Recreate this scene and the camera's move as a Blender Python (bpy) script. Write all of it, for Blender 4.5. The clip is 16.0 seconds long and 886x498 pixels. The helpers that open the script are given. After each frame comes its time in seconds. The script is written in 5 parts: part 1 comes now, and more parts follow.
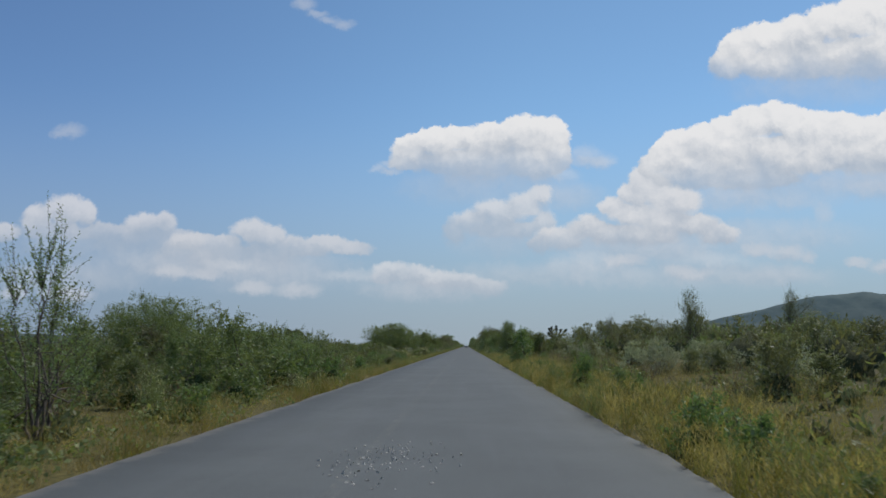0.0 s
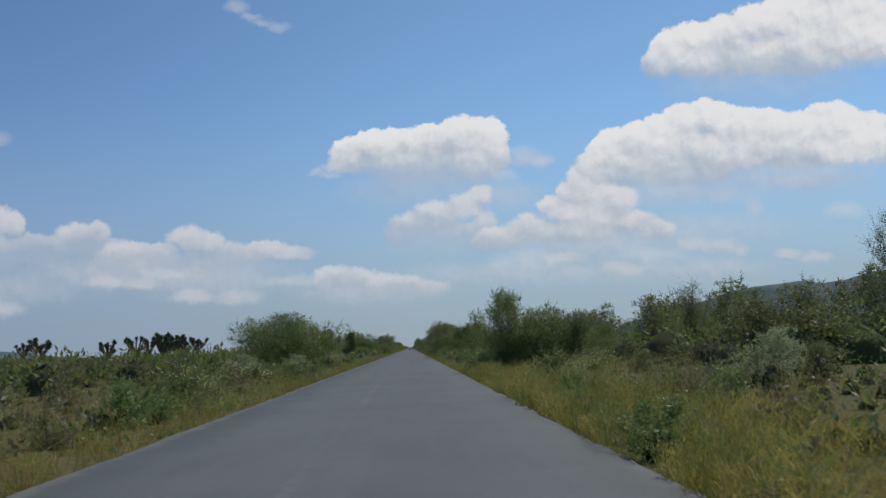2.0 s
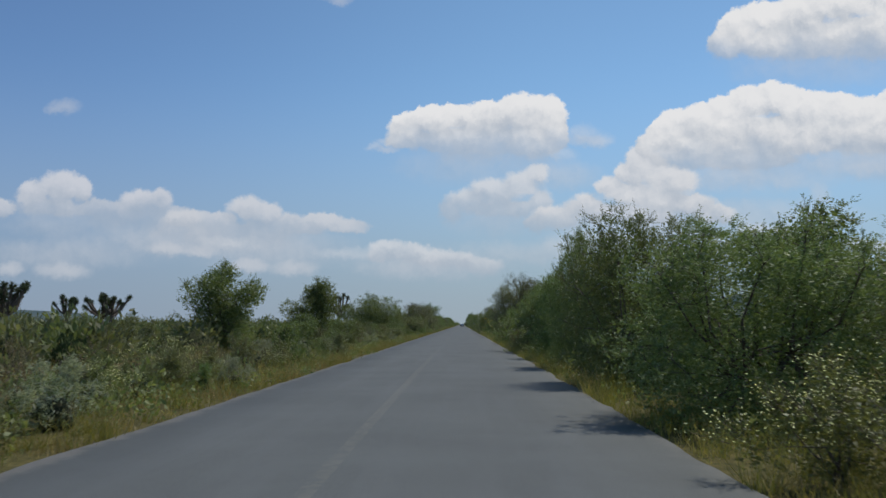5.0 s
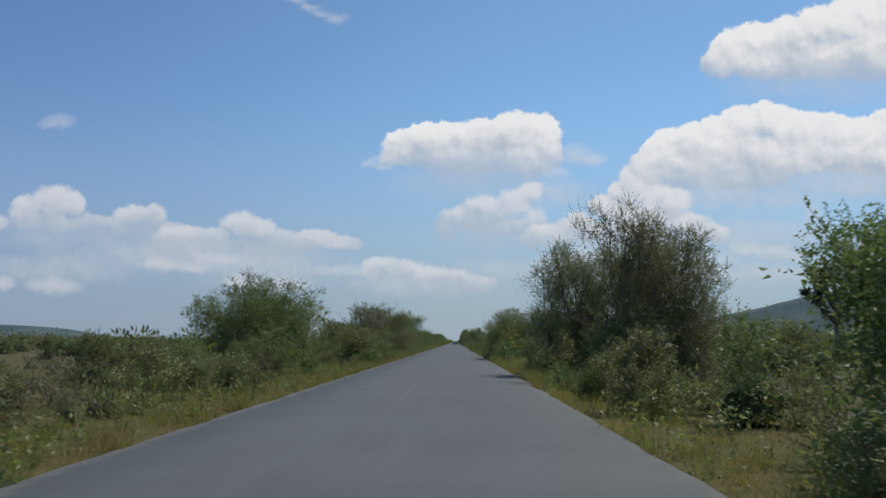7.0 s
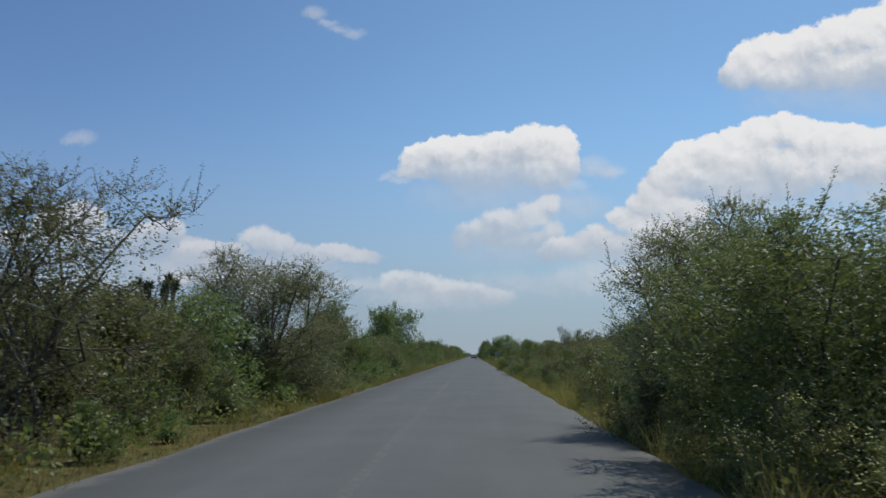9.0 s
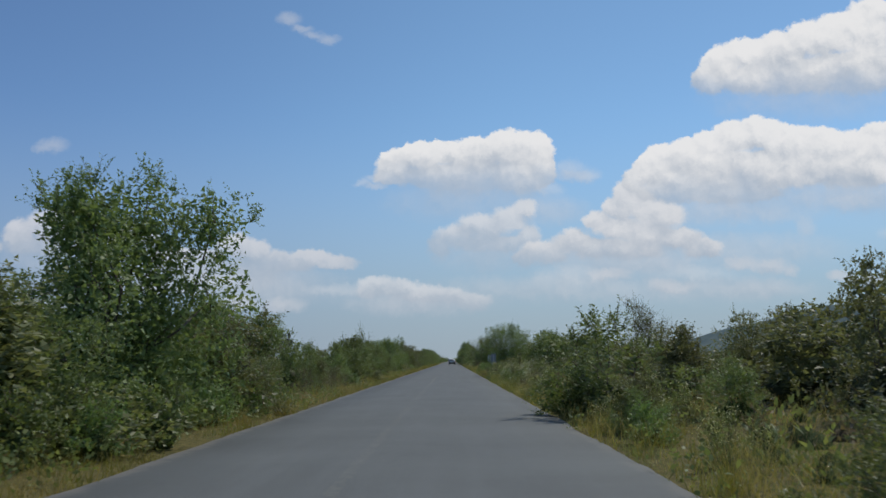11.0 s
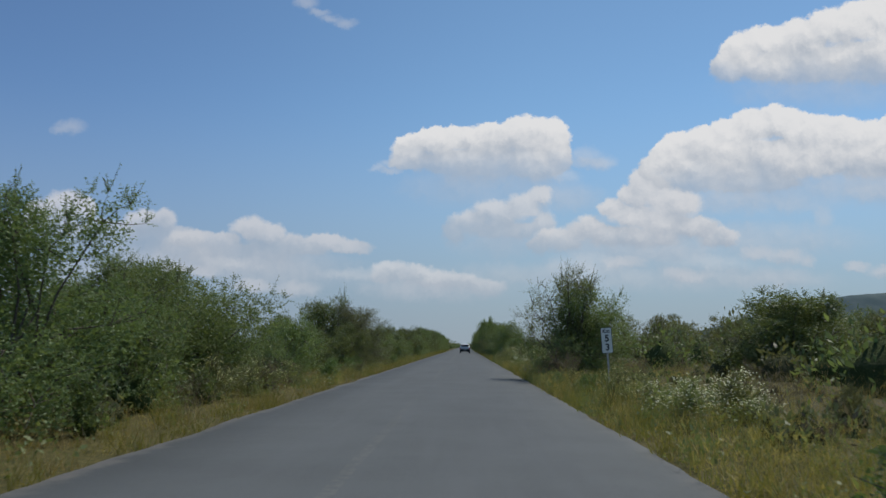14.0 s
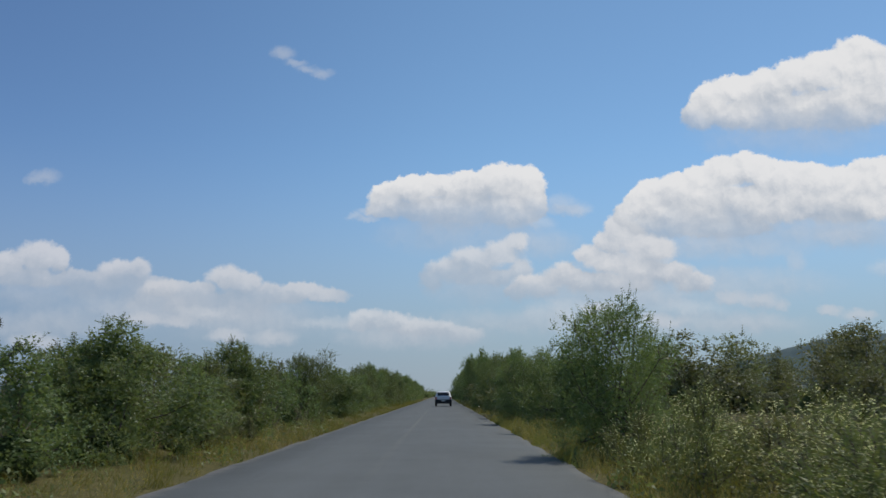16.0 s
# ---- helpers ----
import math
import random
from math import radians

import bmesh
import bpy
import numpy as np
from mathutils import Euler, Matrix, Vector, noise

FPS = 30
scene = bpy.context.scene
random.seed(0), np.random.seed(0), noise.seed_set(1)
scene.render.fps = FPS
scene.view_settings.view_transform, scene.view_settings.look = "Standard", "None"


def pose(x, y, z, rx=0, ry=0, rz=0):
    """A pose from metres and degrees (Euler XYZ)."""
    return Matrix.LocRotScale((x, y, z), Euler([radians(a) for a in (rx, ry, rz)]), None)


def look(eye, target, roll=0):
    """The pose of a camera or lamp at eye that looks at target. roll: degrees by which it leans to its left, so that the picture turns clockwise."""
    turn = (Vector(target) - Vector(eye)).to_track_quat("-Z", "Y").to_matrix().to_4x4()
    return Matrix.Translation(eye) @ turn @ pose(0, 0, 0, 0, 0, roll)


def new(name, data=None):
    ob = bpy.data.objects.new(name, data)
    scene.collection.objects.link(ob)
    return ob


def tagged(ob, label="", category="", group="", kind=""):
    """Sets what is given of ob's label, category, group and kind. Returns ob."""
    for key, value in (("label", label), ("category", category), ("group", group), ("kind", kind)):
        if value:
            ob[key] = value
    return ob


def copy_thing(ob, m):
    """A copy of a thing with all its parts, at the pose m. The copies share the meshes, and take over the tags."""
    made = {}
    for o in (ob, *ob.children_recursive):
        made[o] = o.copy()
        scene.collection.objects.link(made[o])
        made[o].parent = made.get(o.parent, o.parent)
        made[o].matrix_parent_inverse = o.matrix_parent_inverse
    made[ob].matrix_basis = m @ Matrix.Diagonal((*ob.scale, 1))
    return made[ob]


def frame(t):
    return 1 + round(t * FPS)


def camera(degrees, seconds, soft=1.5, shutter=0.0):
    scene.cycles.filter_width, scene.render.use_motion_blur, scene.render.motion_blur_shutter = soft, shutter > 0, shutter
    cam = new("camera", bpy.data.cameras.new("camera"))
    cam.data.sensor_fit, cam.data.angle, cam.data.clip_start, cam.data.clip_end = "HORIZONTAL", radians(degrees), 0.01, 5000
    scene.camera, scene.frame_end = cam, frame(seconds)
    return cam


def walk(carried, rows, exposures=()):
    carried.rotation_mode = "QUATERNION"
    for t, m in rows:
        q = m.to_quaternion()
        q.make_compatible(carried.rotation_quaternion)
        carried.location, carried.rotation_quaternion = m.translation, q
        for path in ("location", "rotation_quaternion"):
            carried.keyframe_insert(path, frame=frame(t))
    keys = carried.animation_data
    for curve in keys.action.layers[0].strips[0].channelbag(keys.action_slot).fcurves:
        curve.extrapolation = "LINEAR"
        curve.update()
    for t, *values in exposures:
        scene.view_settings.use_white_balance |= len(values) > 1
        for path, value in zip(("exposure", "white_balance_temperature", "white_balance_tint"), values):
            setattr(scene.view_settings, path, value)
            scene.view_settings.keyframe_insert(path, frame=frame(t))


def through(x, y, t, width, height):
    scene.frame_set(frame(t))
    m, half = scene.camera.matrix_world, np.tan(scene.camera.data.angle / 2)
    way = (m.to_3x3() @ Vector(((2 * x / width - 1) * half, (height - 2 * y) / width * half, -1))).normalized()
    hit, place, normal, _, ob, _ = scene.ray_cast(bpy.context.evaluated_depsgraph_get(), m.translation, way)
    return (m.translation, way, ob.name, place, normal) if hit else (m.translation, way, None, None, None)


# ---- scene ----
cam = camera(56.2, 16.0, soft=1.5, shutter=0.05)
PATH = [
    (0, pose(0.77, 0, 1.25, 96.64, 0, 1.60)),
    (0.5, pose(0.77, 12.5, 1.25, 96.23, 0.1, 1.78)),
    (1, pose(0.77, 25, 1.25, 96.40, 0.3, -0.89)),
    (1.5, pose(0.77, 37.5, 1.25, 95.48, 0.8, -2.80)),
    (2, pose(0.77, 50, 1.25, 96.69, 2, -2.21)),
    (2.5, pose(0.77, 62.5, 1.25, 96.76, 1.2, -2.73)),
    (3, pose(0.77, 75, 1.25, 96.88, 0, -2.78)),
    (3.5, pose(0.77, 87.5, 1.25, 96.17, 0.7, 0.29)),
    (4, pose(0.77, 100, 1.25, 97.20, 1.4, 0.94)),
    (4.5, pose(0.77, 112.5, 1.25, 94.38, -0.9, 1.08)),
    (5, pose(0.77, 125, 1.25, 95.16, -0.3, 1.31)),
    (7.5, pose(0.77, 187.5, 1.25, 96.56, -0.6, 0.74)),
    (8, pose(0.77, 200, 1.25, 96.81, -0.1, 0.26)),
    (8.5, pose(0.77, 212.5, 1.25, 96.48, -1.5, 1.22)),
    (9, pose(0.77, 225, 1.25, 97.26, -0.5, 2.10)),
    (9.5, pose(0.77, 237.5, 1.25, 96.39, -0.3, 0.97)),
    (12, pose(0.77, 300, 1.25, 98.29, 0.5, 0.82)),
    (12.5, pose(0.77, 312.5, 1.25, 97.77, 0.4, 1.18)),
    (13, pose(0.77, 325, 1.25, 98.98, -0.2, 1.18)),
    (13.5, pose(0.77, 337.5, 1.25, 95.64, 0.7, -0.42)),
    (14, pose(0.77, 350, 1.25, 96.63, -0.6, 1.49)),
    (14.5, pose(0.77, 362.5, 1.25, 97.81, -0.4, 1.07)),
    (15, pose(0.77, 375, 1.25, 98.45, -0.7, 0.77)),
    (15.5, pose(0.77, 387.5, 1.25, 98.70, -0.6, -0.53)),
    (16, pose(0.77, 400, 1.25, 99.91, 0.1, -0.00)),
]
walk(cam, PATH, exposures=[(0.0, -0.22), (1.0, -0.28), (3.0, -0.28), (4.5, -0.32), (5.2, -0.22), (8.5, -0.18), (9.5, -0.22), (12.0, -0.22), (13.5, -0.32), (16.0, -0.26)])

# ---- light: clear noon sky with cumulus, high sun ahead to the right ----
SUN_ELEVATION, SUN_AZIMUTH = radians(57), radians(47)
to_sun = Vector((math.cos(SUN_ELEVATION) * math.sin(SUN_AZIMUTH), math.cos(SUN_ELEVATION) * math.cos(SUN_AZIMUTH), math.sin(SUN_ELEVATION)))
sun = new("sun", bpy.data.lights.new("sun", "SUN"))
sun.data.energy, sun.data.angle, sun.data.color = 3.2, radians(0.53), (1.0, 0.95, 0.87)
sun.matrix_world = look(to_sun * 100, (0, 0, 0))


class Nodes:
    """Short way to write node trees."""

    def __init__(self, tree):
        self.tree = tree
        tree.nodes.clear()

    def add(self, kind, **sets):
        n = self.tree.nodes.new(kind)
        for k, v in sets.items():
            setattr(n, k, v)
        return n

    def link(self, a, b):
        self.tree.links.new(a, b)

    def feed(self, socket, v):
        if isinstance(v, (int, float, tuple)):
            socket.default_value = v
        else:
            self.link(v, socket)

    def math(self, op, a, b=0.0, c=0.0, clamp=False):
        n = self.add("ShaderNodeMath", operation=op, use_clamp=clamp)
        for s, v in zip(n.inputs, (a, b, c)):
            self.feed(s, v)
        return n.outputs[0]

    def vec(self, op, a, b=(0, 0, 0), c=(0, 0, 0)):
        n = self.add("ShaderNodeVectorMath", operation=op)
        for s, v in zip(n.inputs, (a, b, c)):
            self.feed(s, v)
        return n.outputs["Value"] if op == "DOT_PRODUCT" else n.outputs[0]

    def ramp(self, v, lo, hi, a=0.0, b=1.0):
        n = self.add("ShaderNodeMapRange", interpolation_type="SMOOTHSTEP")
        for s, x in zip(n.inputs, (v, lo, hi, a, b)):
            self.feed(s, x)
        return n.outputs[0]

    def mix(self, f, a, b, blend="MIX"):
        n = self.add("ShaderNodeMix", data_type="RGBA", blend_type=blend)
        for i, v in ((0, f), (6, a), (7, b)):
            self.feed(n.inputs[i], v)
        return n.outputs[2]

    def noise(self, p, scale, detail=4.0, rough=0.55, distortion=0.0):
        n = self.add("ShaderNodeTexNoise")
        self.link(p, n.inputs["Vector"])
        n.inputs["Scale"].default_value, n.inputs["Detail"].default_value = scale, detail
        n.inputs["Roughness"].default_value, n.inputs["Distortion"].default_value = rough, distortion
        return n.outputs[0]


world = bpy.data.worlds.new("sky")
scene.world = world
world.use_nodes = True
N = Nodes(world.node_tree)
sky = N.add("ShaderNodeTexSky", sky_type="NISHITA", sun_disc=False)
sky.sun_elevation, sky.sun_rotation = SUN_ELEVATION, SUN_AZIMUTH
sky.altitude, sky.air_density, sky.dust_density, sky.ozone_density = 1600, 1.0, 0.5, 2.0
way = N.add("ShaderNodeTexCoord").outputs["Generated"]
axes = N.add("ShaderNodeSeparateXYZ")
N.link(way, axes.inputs[0])
ahead = N.math("MAXIMUM", axes.outputs[1], 0.05)
plane = N.add("ShaderNodeCombineXYZ")
N.link(N.math("DIVIDE", axes.outputs[0], ahead), plane.inputs[0])
N.link(N.math("DIVIDE", axes.outputs[2], ahead), plane.inputs[1])
sheet = plane.outputs[0]
# billows bend the edges of every cloud
wob = N.add("ShaderNodeTexNoise")
N.link(sheet, wob.inputs["Vector"])
wob.inputs["Scale"].default_value, wob.inputs["Detail"].default_value, wob.inputs["Roughness"].default_value = 34.0, 7.0, 0.72
bent = N.vec("MULTIPLY_ADD", N.vec("SUBTRACT", wob.outputs["Color"], (0.5, 0.5, 0.5)), (0.017, 0.015, 0.0), sheet)


def puffs(p, lobes, swell=1.06, smooth=0.5):
    """How far p lies inside a cloud of rounded lobes: 1 in the middle of one, 0 at its rim."""
    least = None
    for u, v, a, b in lobes:
        a, b = a * swell, b * swell
        q = N.vec("MULTIPLY_ADD", p, (1 / a, 1 / b, 0), (-u / a, -v / b, 0))
        r = N.vec("DOT_PRODUCT", q, q)
        least = r if least is None else N.math("SMOOTH_MIN", least, r, smooth)
    return N.math("SUBTRACT", 1.0, least)


def settle(p, low):
    """Draws the part of a cloud below the height low out into a long trailing base."""
    part = N.add("ShaderNodeSeparateXYZ")
    N.link(p, part.inputs[0])
    v = N.math("ADD", N.math("MAXIMUM", part.outputs[1], low), N.math("MULTIPLY", N.math("SUBTRACT", N.math("MINIMUM", part.outputs[1], low), low), 0.42))
    whole = N.add("ShaderNodeCombineXYZ")
    N.link(part.outputs[0], whole.inputs[0])
    N.link(v, whole.inputs[1])
    return whole.outputs[0], part.outputs[1]


curl = N.add("ShaderNodeTexNoise")
N.link(sheet, curl.inputs["Vector"])
curl.inputs["Scale"].default_value, curl.inputs["Detail"].default_value, curl.inputs["Roughness"].default_value = 92.0, 5.0, 0.62
bent = N.vec("MULTIPLY_ADD", N.vec("SUBTRACT", curl.outputs["Color"], (0.5, 0.5, 0.5)), (0.011, 0.011, 0.0), bent)

cloud_high = [(0.3370, 0.3642, 0.026, 0.023), (0.3215, 0.3423, 0.024, 0.020), (0.3719, 0.3757, 0.034, 0.024), (0.4135, 0.3801, 0.037, 0.027), (0.4554, 0.3946, 0.037, 0.027), (0.4902, 0.4032, 0.041, 0.031), (0.5321, 0.4149, 0.041, 0.034), (0.3989, 0.3452, 0.089, 0.025), (0.4886, 0.3519, 0.082, 0.033), (0.5790, 0.3810, 0.082, 0.051)]
cloud_great = [(0.2599, 0.2413, 0.026, 0.022), (0.2406, 0.2261, 0.020, 0.020), (0.2241, 0.2139, 0.016, 0.016), (0.2943, 0.2491, 0.031, 0.022), (0.3218, 0.2596, 0.027, 0.022), (0.3563, 0.2709, 0.035, 0.023), (0.3804, 0.2756, 0.031, 0.023), (0.4109, 0.2657, 0.037, 0.023), (0.4586, 0.2596, 0.041, 0.023), (0.5027, 0.2549, 0.034, 0.024), (0.5402, 0.2606, 0.048, 0.029), (0.3555, 0.2258, 0.129, 0.026), (0.4781, 0.2298, 0.102, 0.027), (0.5868, 0.2392, 0.075, 0.034), (0.4172, 0.2391, 0.082, 0.027), (0.2837, 0.2151, 0.058, 0.022), (0.3284, 0.2407, 0.048, 0.025), (0.5052, 0.2304, 0.061, 0.029), (0.2699, 0.2030, 0.054, 0.018), (0.3347, 0.2023, 0.082, 0.018)]
cloud_stair = [(0.1967, 0.1832, 0.014, 0.014), (0.1831, 0.1655, 0.022, 0.017), (0.2050, 0.1577, 0.034, 0.020), (0.2390, 0.1515, 0.041, 0.019), (0.2729, 0.1440, 0.037, 0.017), (0.3033, 0.1323, 0.027, 0.014), (0.1504, 0.1405, 0.029, 0.018), (0.1164, 0.1279, 0.034, 0.017), (0.0892, 0.1204, 0.019, 0.012), (0.1982, 0.1333, 0.089, 0.018), (0.2132, 0.2017, 0.018, 0.018), (0.2255, 0.1880, 0.029, 0.023), (0.2493, 0.1746, 0.041, 0.022), (0.2049, 0.1806, 0.022, 0.020)]
cloud_main = [(-0.0686, 0.2379, 0.024, 0.019), (-0.0341, 0.2493, 0.031, 0.019), (-0.0063, 0.2528, 0.027, 0.017), (0.0320, 0.2507, 0.031, 0.024), (0.0700, 0.2579, 0.034, 0.026), (0.1013, 0.2550, 0.027, 0.026), (0.1118, 0.2375, 0.017, 0.020), (0.0186, 0.2235, 0.102, 0.025), (0.0878, 0.2229, 0.041, 0.025), (-0.0751, 0.2236, 0.020, 0.012)]
cloud_under = [(0.0918, 0.1829, 0.015, 0.015), (0.0714, 0.1685, 0.031, 0.020), (0.0406, 0.1595, 0.037, 0.020), (0.0065, 0.1482, 0.031, 0.019), (-0.0138, 0.1353, 0.020, 0.014), (0.0943, 0.1482, 0.017, 0.019), (0.0478, 0.1402, 0.058, 0.016)]
cloud_row = [(-0.5304, 0.1549, 0.023, 0.019), (-0.4959, 0.1649, 0.031, 0.023), (-0.4688, 0.1612, 0.015, 0.018), (-0.5081, 0.1413, 0.051, 0.016), (-0.5713, 0.1377, 0.025, 0.015), (-0.6133, 0.1340, 0.034, 0.016), (-0.4222, 0.1384, 0.017, 0.012), (-0.3982, 0.1473, 0.027, 0.017), (-0.3697, 0.1494, 0.016, 0.015), (-0.3880, 0.1300, 0.054, 0.018), (-0.4299, 0.1291, 0.041, 0.015), (-0.4503, 0.1391, 0.029, 0.014), (-0.3460, 0.1289, 0.027, 0.014)]
cloud_row_end = [(-0.3318, 0.1244, 0.034, 0.015), (-0.2969, 0.1238, 0.027, 0.014), (-0.2629, 0.1385, 0.027, 0.019), (-0.2383, 0.1321, 0.020, 0.018), (-0.2134, 0.1202, 0.024, 0.015), (-0.2892, 0.1101, 0.089, 0.018), (-0.2407, 0.1112, 0.049, 0.018), (-0.1706, 0.1233, 0.029, 0.012), (-0.1428, 0.1184, 0.033, 0.010), (-0.1841, 0.1160, 0.023, 0.012)]
cloud_low = [(-0.0880, 0.0886, 0.031, 0.014), (-0.0640, 0.0871, 0.031, 0.013), (-0.1001, 0.0808, 0.020, 0.010), (-0.0124, 0.0767, 0.034, 0.014), (0.0219, 0.0708, 0.031, 0.011), (-0.0398, 0.0795, 0.054, 0.013)]
cloud_low_far = [(0.3537, 0.1130, 0.027, 0.012), (0.3839, 0.1103, 0.031, 0.014), (0.4073, 0.1040, 0.015, 0.010), (0.1914, 0.1016, 0.033, 0.009), (0.2691, 0.0857, 0.034, 0.011), (0.4675, 0.0987, 0.019, 0.008), (-0.3574, 0.0890, 0.034, 0.010), (-0.3225, 0.0864, 0.029, 0.009)]
cloud_wisps = [(-0.2030, 0.4287, 0.019, 0.012), (-0.1874, 0.4156, 0.018, 0.007), (-0.1713, 0.4077, 0.019, 0.007), (-0.1540, 0.4021, 0.019, 0.009), (-0.4953, 0.2664, 0.025, 0.012), (-0.5072, 0.2632, 0.016, 0.007), (0.4322, 0.1580, 0.014, 0.015)]
cloud_haze = [(-0.2592, 0.0686, 0.031, 0.011), (-0.2039, 0.0652, 0.034, 0.012), (-0.4877, 0.0616, 0.041, 0.014), (-0.5542, 0.0634, 0.023, 0.011), (0.5007, 0.0927, 0.027, 0.010)]

cloud_veil = [(0.1533, 0.2228, 0.031, 0.009), (-0.0922, 0.2119, 0.019, 0.005), (0.1227, 0.1801, 0.054, 0.023), (0.3275, 0.1743, 0.129, 0.023), (-0.3232, 0.0967, 0.204, 0.025), (0.1372, 0.0838, 0.204, 0.022), (0.3472, 0.1299, 0.150, 0.031), (0.2253, 0.1167, 0.116, 0.022), (-0.2392, 0.0815, 0.123, 0.024), (-0.0396, 0.0726, 0.123, 0.022), (0.4770, 0.1949, 0.102, 0.024), (0.2926, 0.0808, 0.177, 0.020), (-0.4824, 0.0825, 0.136, 0.024)]
cloud_bases = [(0.4537, 0.3354, 0.129, 0.022), (0.3960, 0.2085, 0.157, 0.018), (0.2117, 0.1267, 0.102, 0.016), (0.0189, 0.2072, 0.095, 0.018), (0.0409, 0.1400, 0.058, 0.015), (-0.4971, 0.1345, 0.065, 0.012), (-0.3383, 0.1172, 0.102, 0.014), (-0.2337, 0.1092, 0.089, 0.014), (0.5114, 0.2131, 0.082, 0.020), (0.3669, 0.0996, 0.054, 0.010), (-0.0398, 0.0794, 0.075, 0.010)]
cloud_tails = [(0.146, 0.232, 0.026, 0.014), (0.168, 0.224, 0.020, 0.012), (-0.094, 0.222, 0.020, 0.007), (-0.110, 0.216, 0.014, 0.005), (0.122, 0.206, 0.022, 0.012), (0.545, 0.150, 0.030, 0.014), (0.150, 0.100, 0.060, 0.016), (0.300, 0.100, 0.050, 0.014), (-0.28, 0.095, 0.05, 0.012), (-0.14, 0.085, 0.04, 0.010)]
soft_bases = [(u, v - 0.014, a * 1.2, b * 1.8) for u, v, a, b in cloud_bases]
FAR_WHITE, MID_WHITE, NEAR_WHITE = (0.66, 0.69, 0.75, 1), (0.77, 0.79, 0.83, 1), (0.92, 0.92, 0.93, 1)
# lobes, cover, softness of the rim, brightness, colour in the sun, height of the base and depth over which it fades
CLOUDS = [(soft_bases, 0.50, 1.5, -0.1, (0.60, 0.65, 0.73, 1), 0, 0), (cloud_veil, 0.66, 1.7, -0.05, FAR_WHITE, 0, 0), (cloud_haze + cloud_low_far, 0.66, 1.1, -0.05, FAR_WHITE, 0, 0), (cloud_low, 0.76, 0.7, 0.0, MID_WHITE, 0.066, 0.030),
          (cloud_row, 0.88, 0.6, 0.0, (0.72, 0.74, 0.80, 1), 0.124, 0.044), (cloud_row_end, 0.86, 0.6, 0.0, (0.72, 0.74, 0.79, 1), 0.106, 0.040), (cloud_under, 0.84, 0.7, 0.0, MID_WHITE, 0.128, 0.044),
          (cloud_wisps, 0.56, 1.6, 0.0, FAR_WHITE, 0, 0), (cloud_tails, 0.52, 1.6, -0.05, MID_WHITE, 0, 0), (cloud_stair, 0.94, 0.55, 0.0, (0.80, 0.81, 0.84, 1), 0.112, 0.044), (cloud_main, 0.99, 0.27, 0.05, NEAR_WHITE, 0.206, 0.056),
          (cloud_great, 0.99, 0.27, 0.05, NEAR_WHITE, 0.186, 0.056), (cloud_high, 1.0, 0.27, 0.06, NEAR_WHITE, 0.322, 0.056)]
fine = N.noise(bent, 34.0, 6.0, 0.58)
lit = N.noise(N.vec("ADD", bent, (0.005, 0.009, 0.0)), 34.0, 6.0, 0.58)
broad = N.noise(sheet, 15.0, 4.0, 0.5)
relief = N.math("MULTIPLY", N.math("SUBTRACT", fine, lit), 0.9)
front = N.ramp(axes.outputs[1], 0.05, 0.15)
# sideways grade added to the sky: dimmer and bluer left, paler right
rightward = N.ramp(axes.outputs[0], -0.60, 0.12)
skylight = N.vec("MULTIPLY", sky.outputs[0], N.mix(rightward, (0.092, 0.109, 0.124, 1), (0.123, 0.145, 0.144, 1)))
# milky air low over the plain
milky = N.math("MULTIPLY", N.ramp(axes.outputs[2], 0.0, 0.30, 1.0, 0.0), 0.9)
shown = N.mix(milky, skylight, N.mix(rightward, (0.270, 0.350, 0.490, 1), (0.325, 0.402, 0.510, 1)))
for lobes, cover, firm, lift, white, floor_v, fade in CLOUDS:
    place, height = settle(bent, floor_v) if fade else (bent, None)
    inside = puffs(place, lobes)
    above = puffs(N.vec("ADD", place, (0.004, 0.012, 0.0)), lobes)
    body = N.math("ADD", inside, N.math("MULTIPLY", N.math("SUBTRACT", fine, 0.5), 0.8))
    turned = N.math("MINIMUM", N.math("MAXIMUM", N.math("SUBTRACT", inside, above), -1.0), 1.0)
    low = N.math("MAXIMUM", N.math("MULTIPLY", turned, -1.0), 0.0)
    alpha = N.math("MULTIPLY", N.math("MULTIPLY", N.ramp(body, -0.05, N.math("MULTIPLY_ADD", low, 1.2 if cover > 0.55 else 0.2, firm)), cover), front)
    # what faces up takes the sun, the undersides lie in the cloud's own shade
    bright = N.math("ADD", N.math("MULTIPLY_ADD", turned, 0.34, 0.64 + lift), N.math("ADD", relief, N.math("MULTIPLY", N.math("SUBTRACT", broad, 0.5), 0.55)), clamp=True)
    if fade:
        ragged = N.math("ADD", height, N.math("MULTIPLY", N.math("SUBTRACT", broad, 0.5), 0.05))
        alpha = N.math("MULTIPLY", alpha, N.ramp(ragged, floor_v - fade * 0.9, floor_v + fade * 0.75))
        bright = N.math("MULTIPLY", bright, N.ramp(ragged, floor_v - fade * 0.3, floor_v + fade * 1.3, 0.32, 1.06))
    colour = N.mix(N.ramp(bright, 0.05, 1.0), (0.44, 0.51, 0.61, 1), white)
    shown = N.mix(alpha, shown, colour)
back = N.add("ShaderNodeBackground")
N.link(shown, back.inputs[0])
back.inputs[1].default_value = 1.0
N.link(back.outputs[0], N.add("ShaderNodeOutputWorld").inputs[0])
world.cycles.sampling_method, world.cycles.sample_map_resolution = "MANUAL", 512


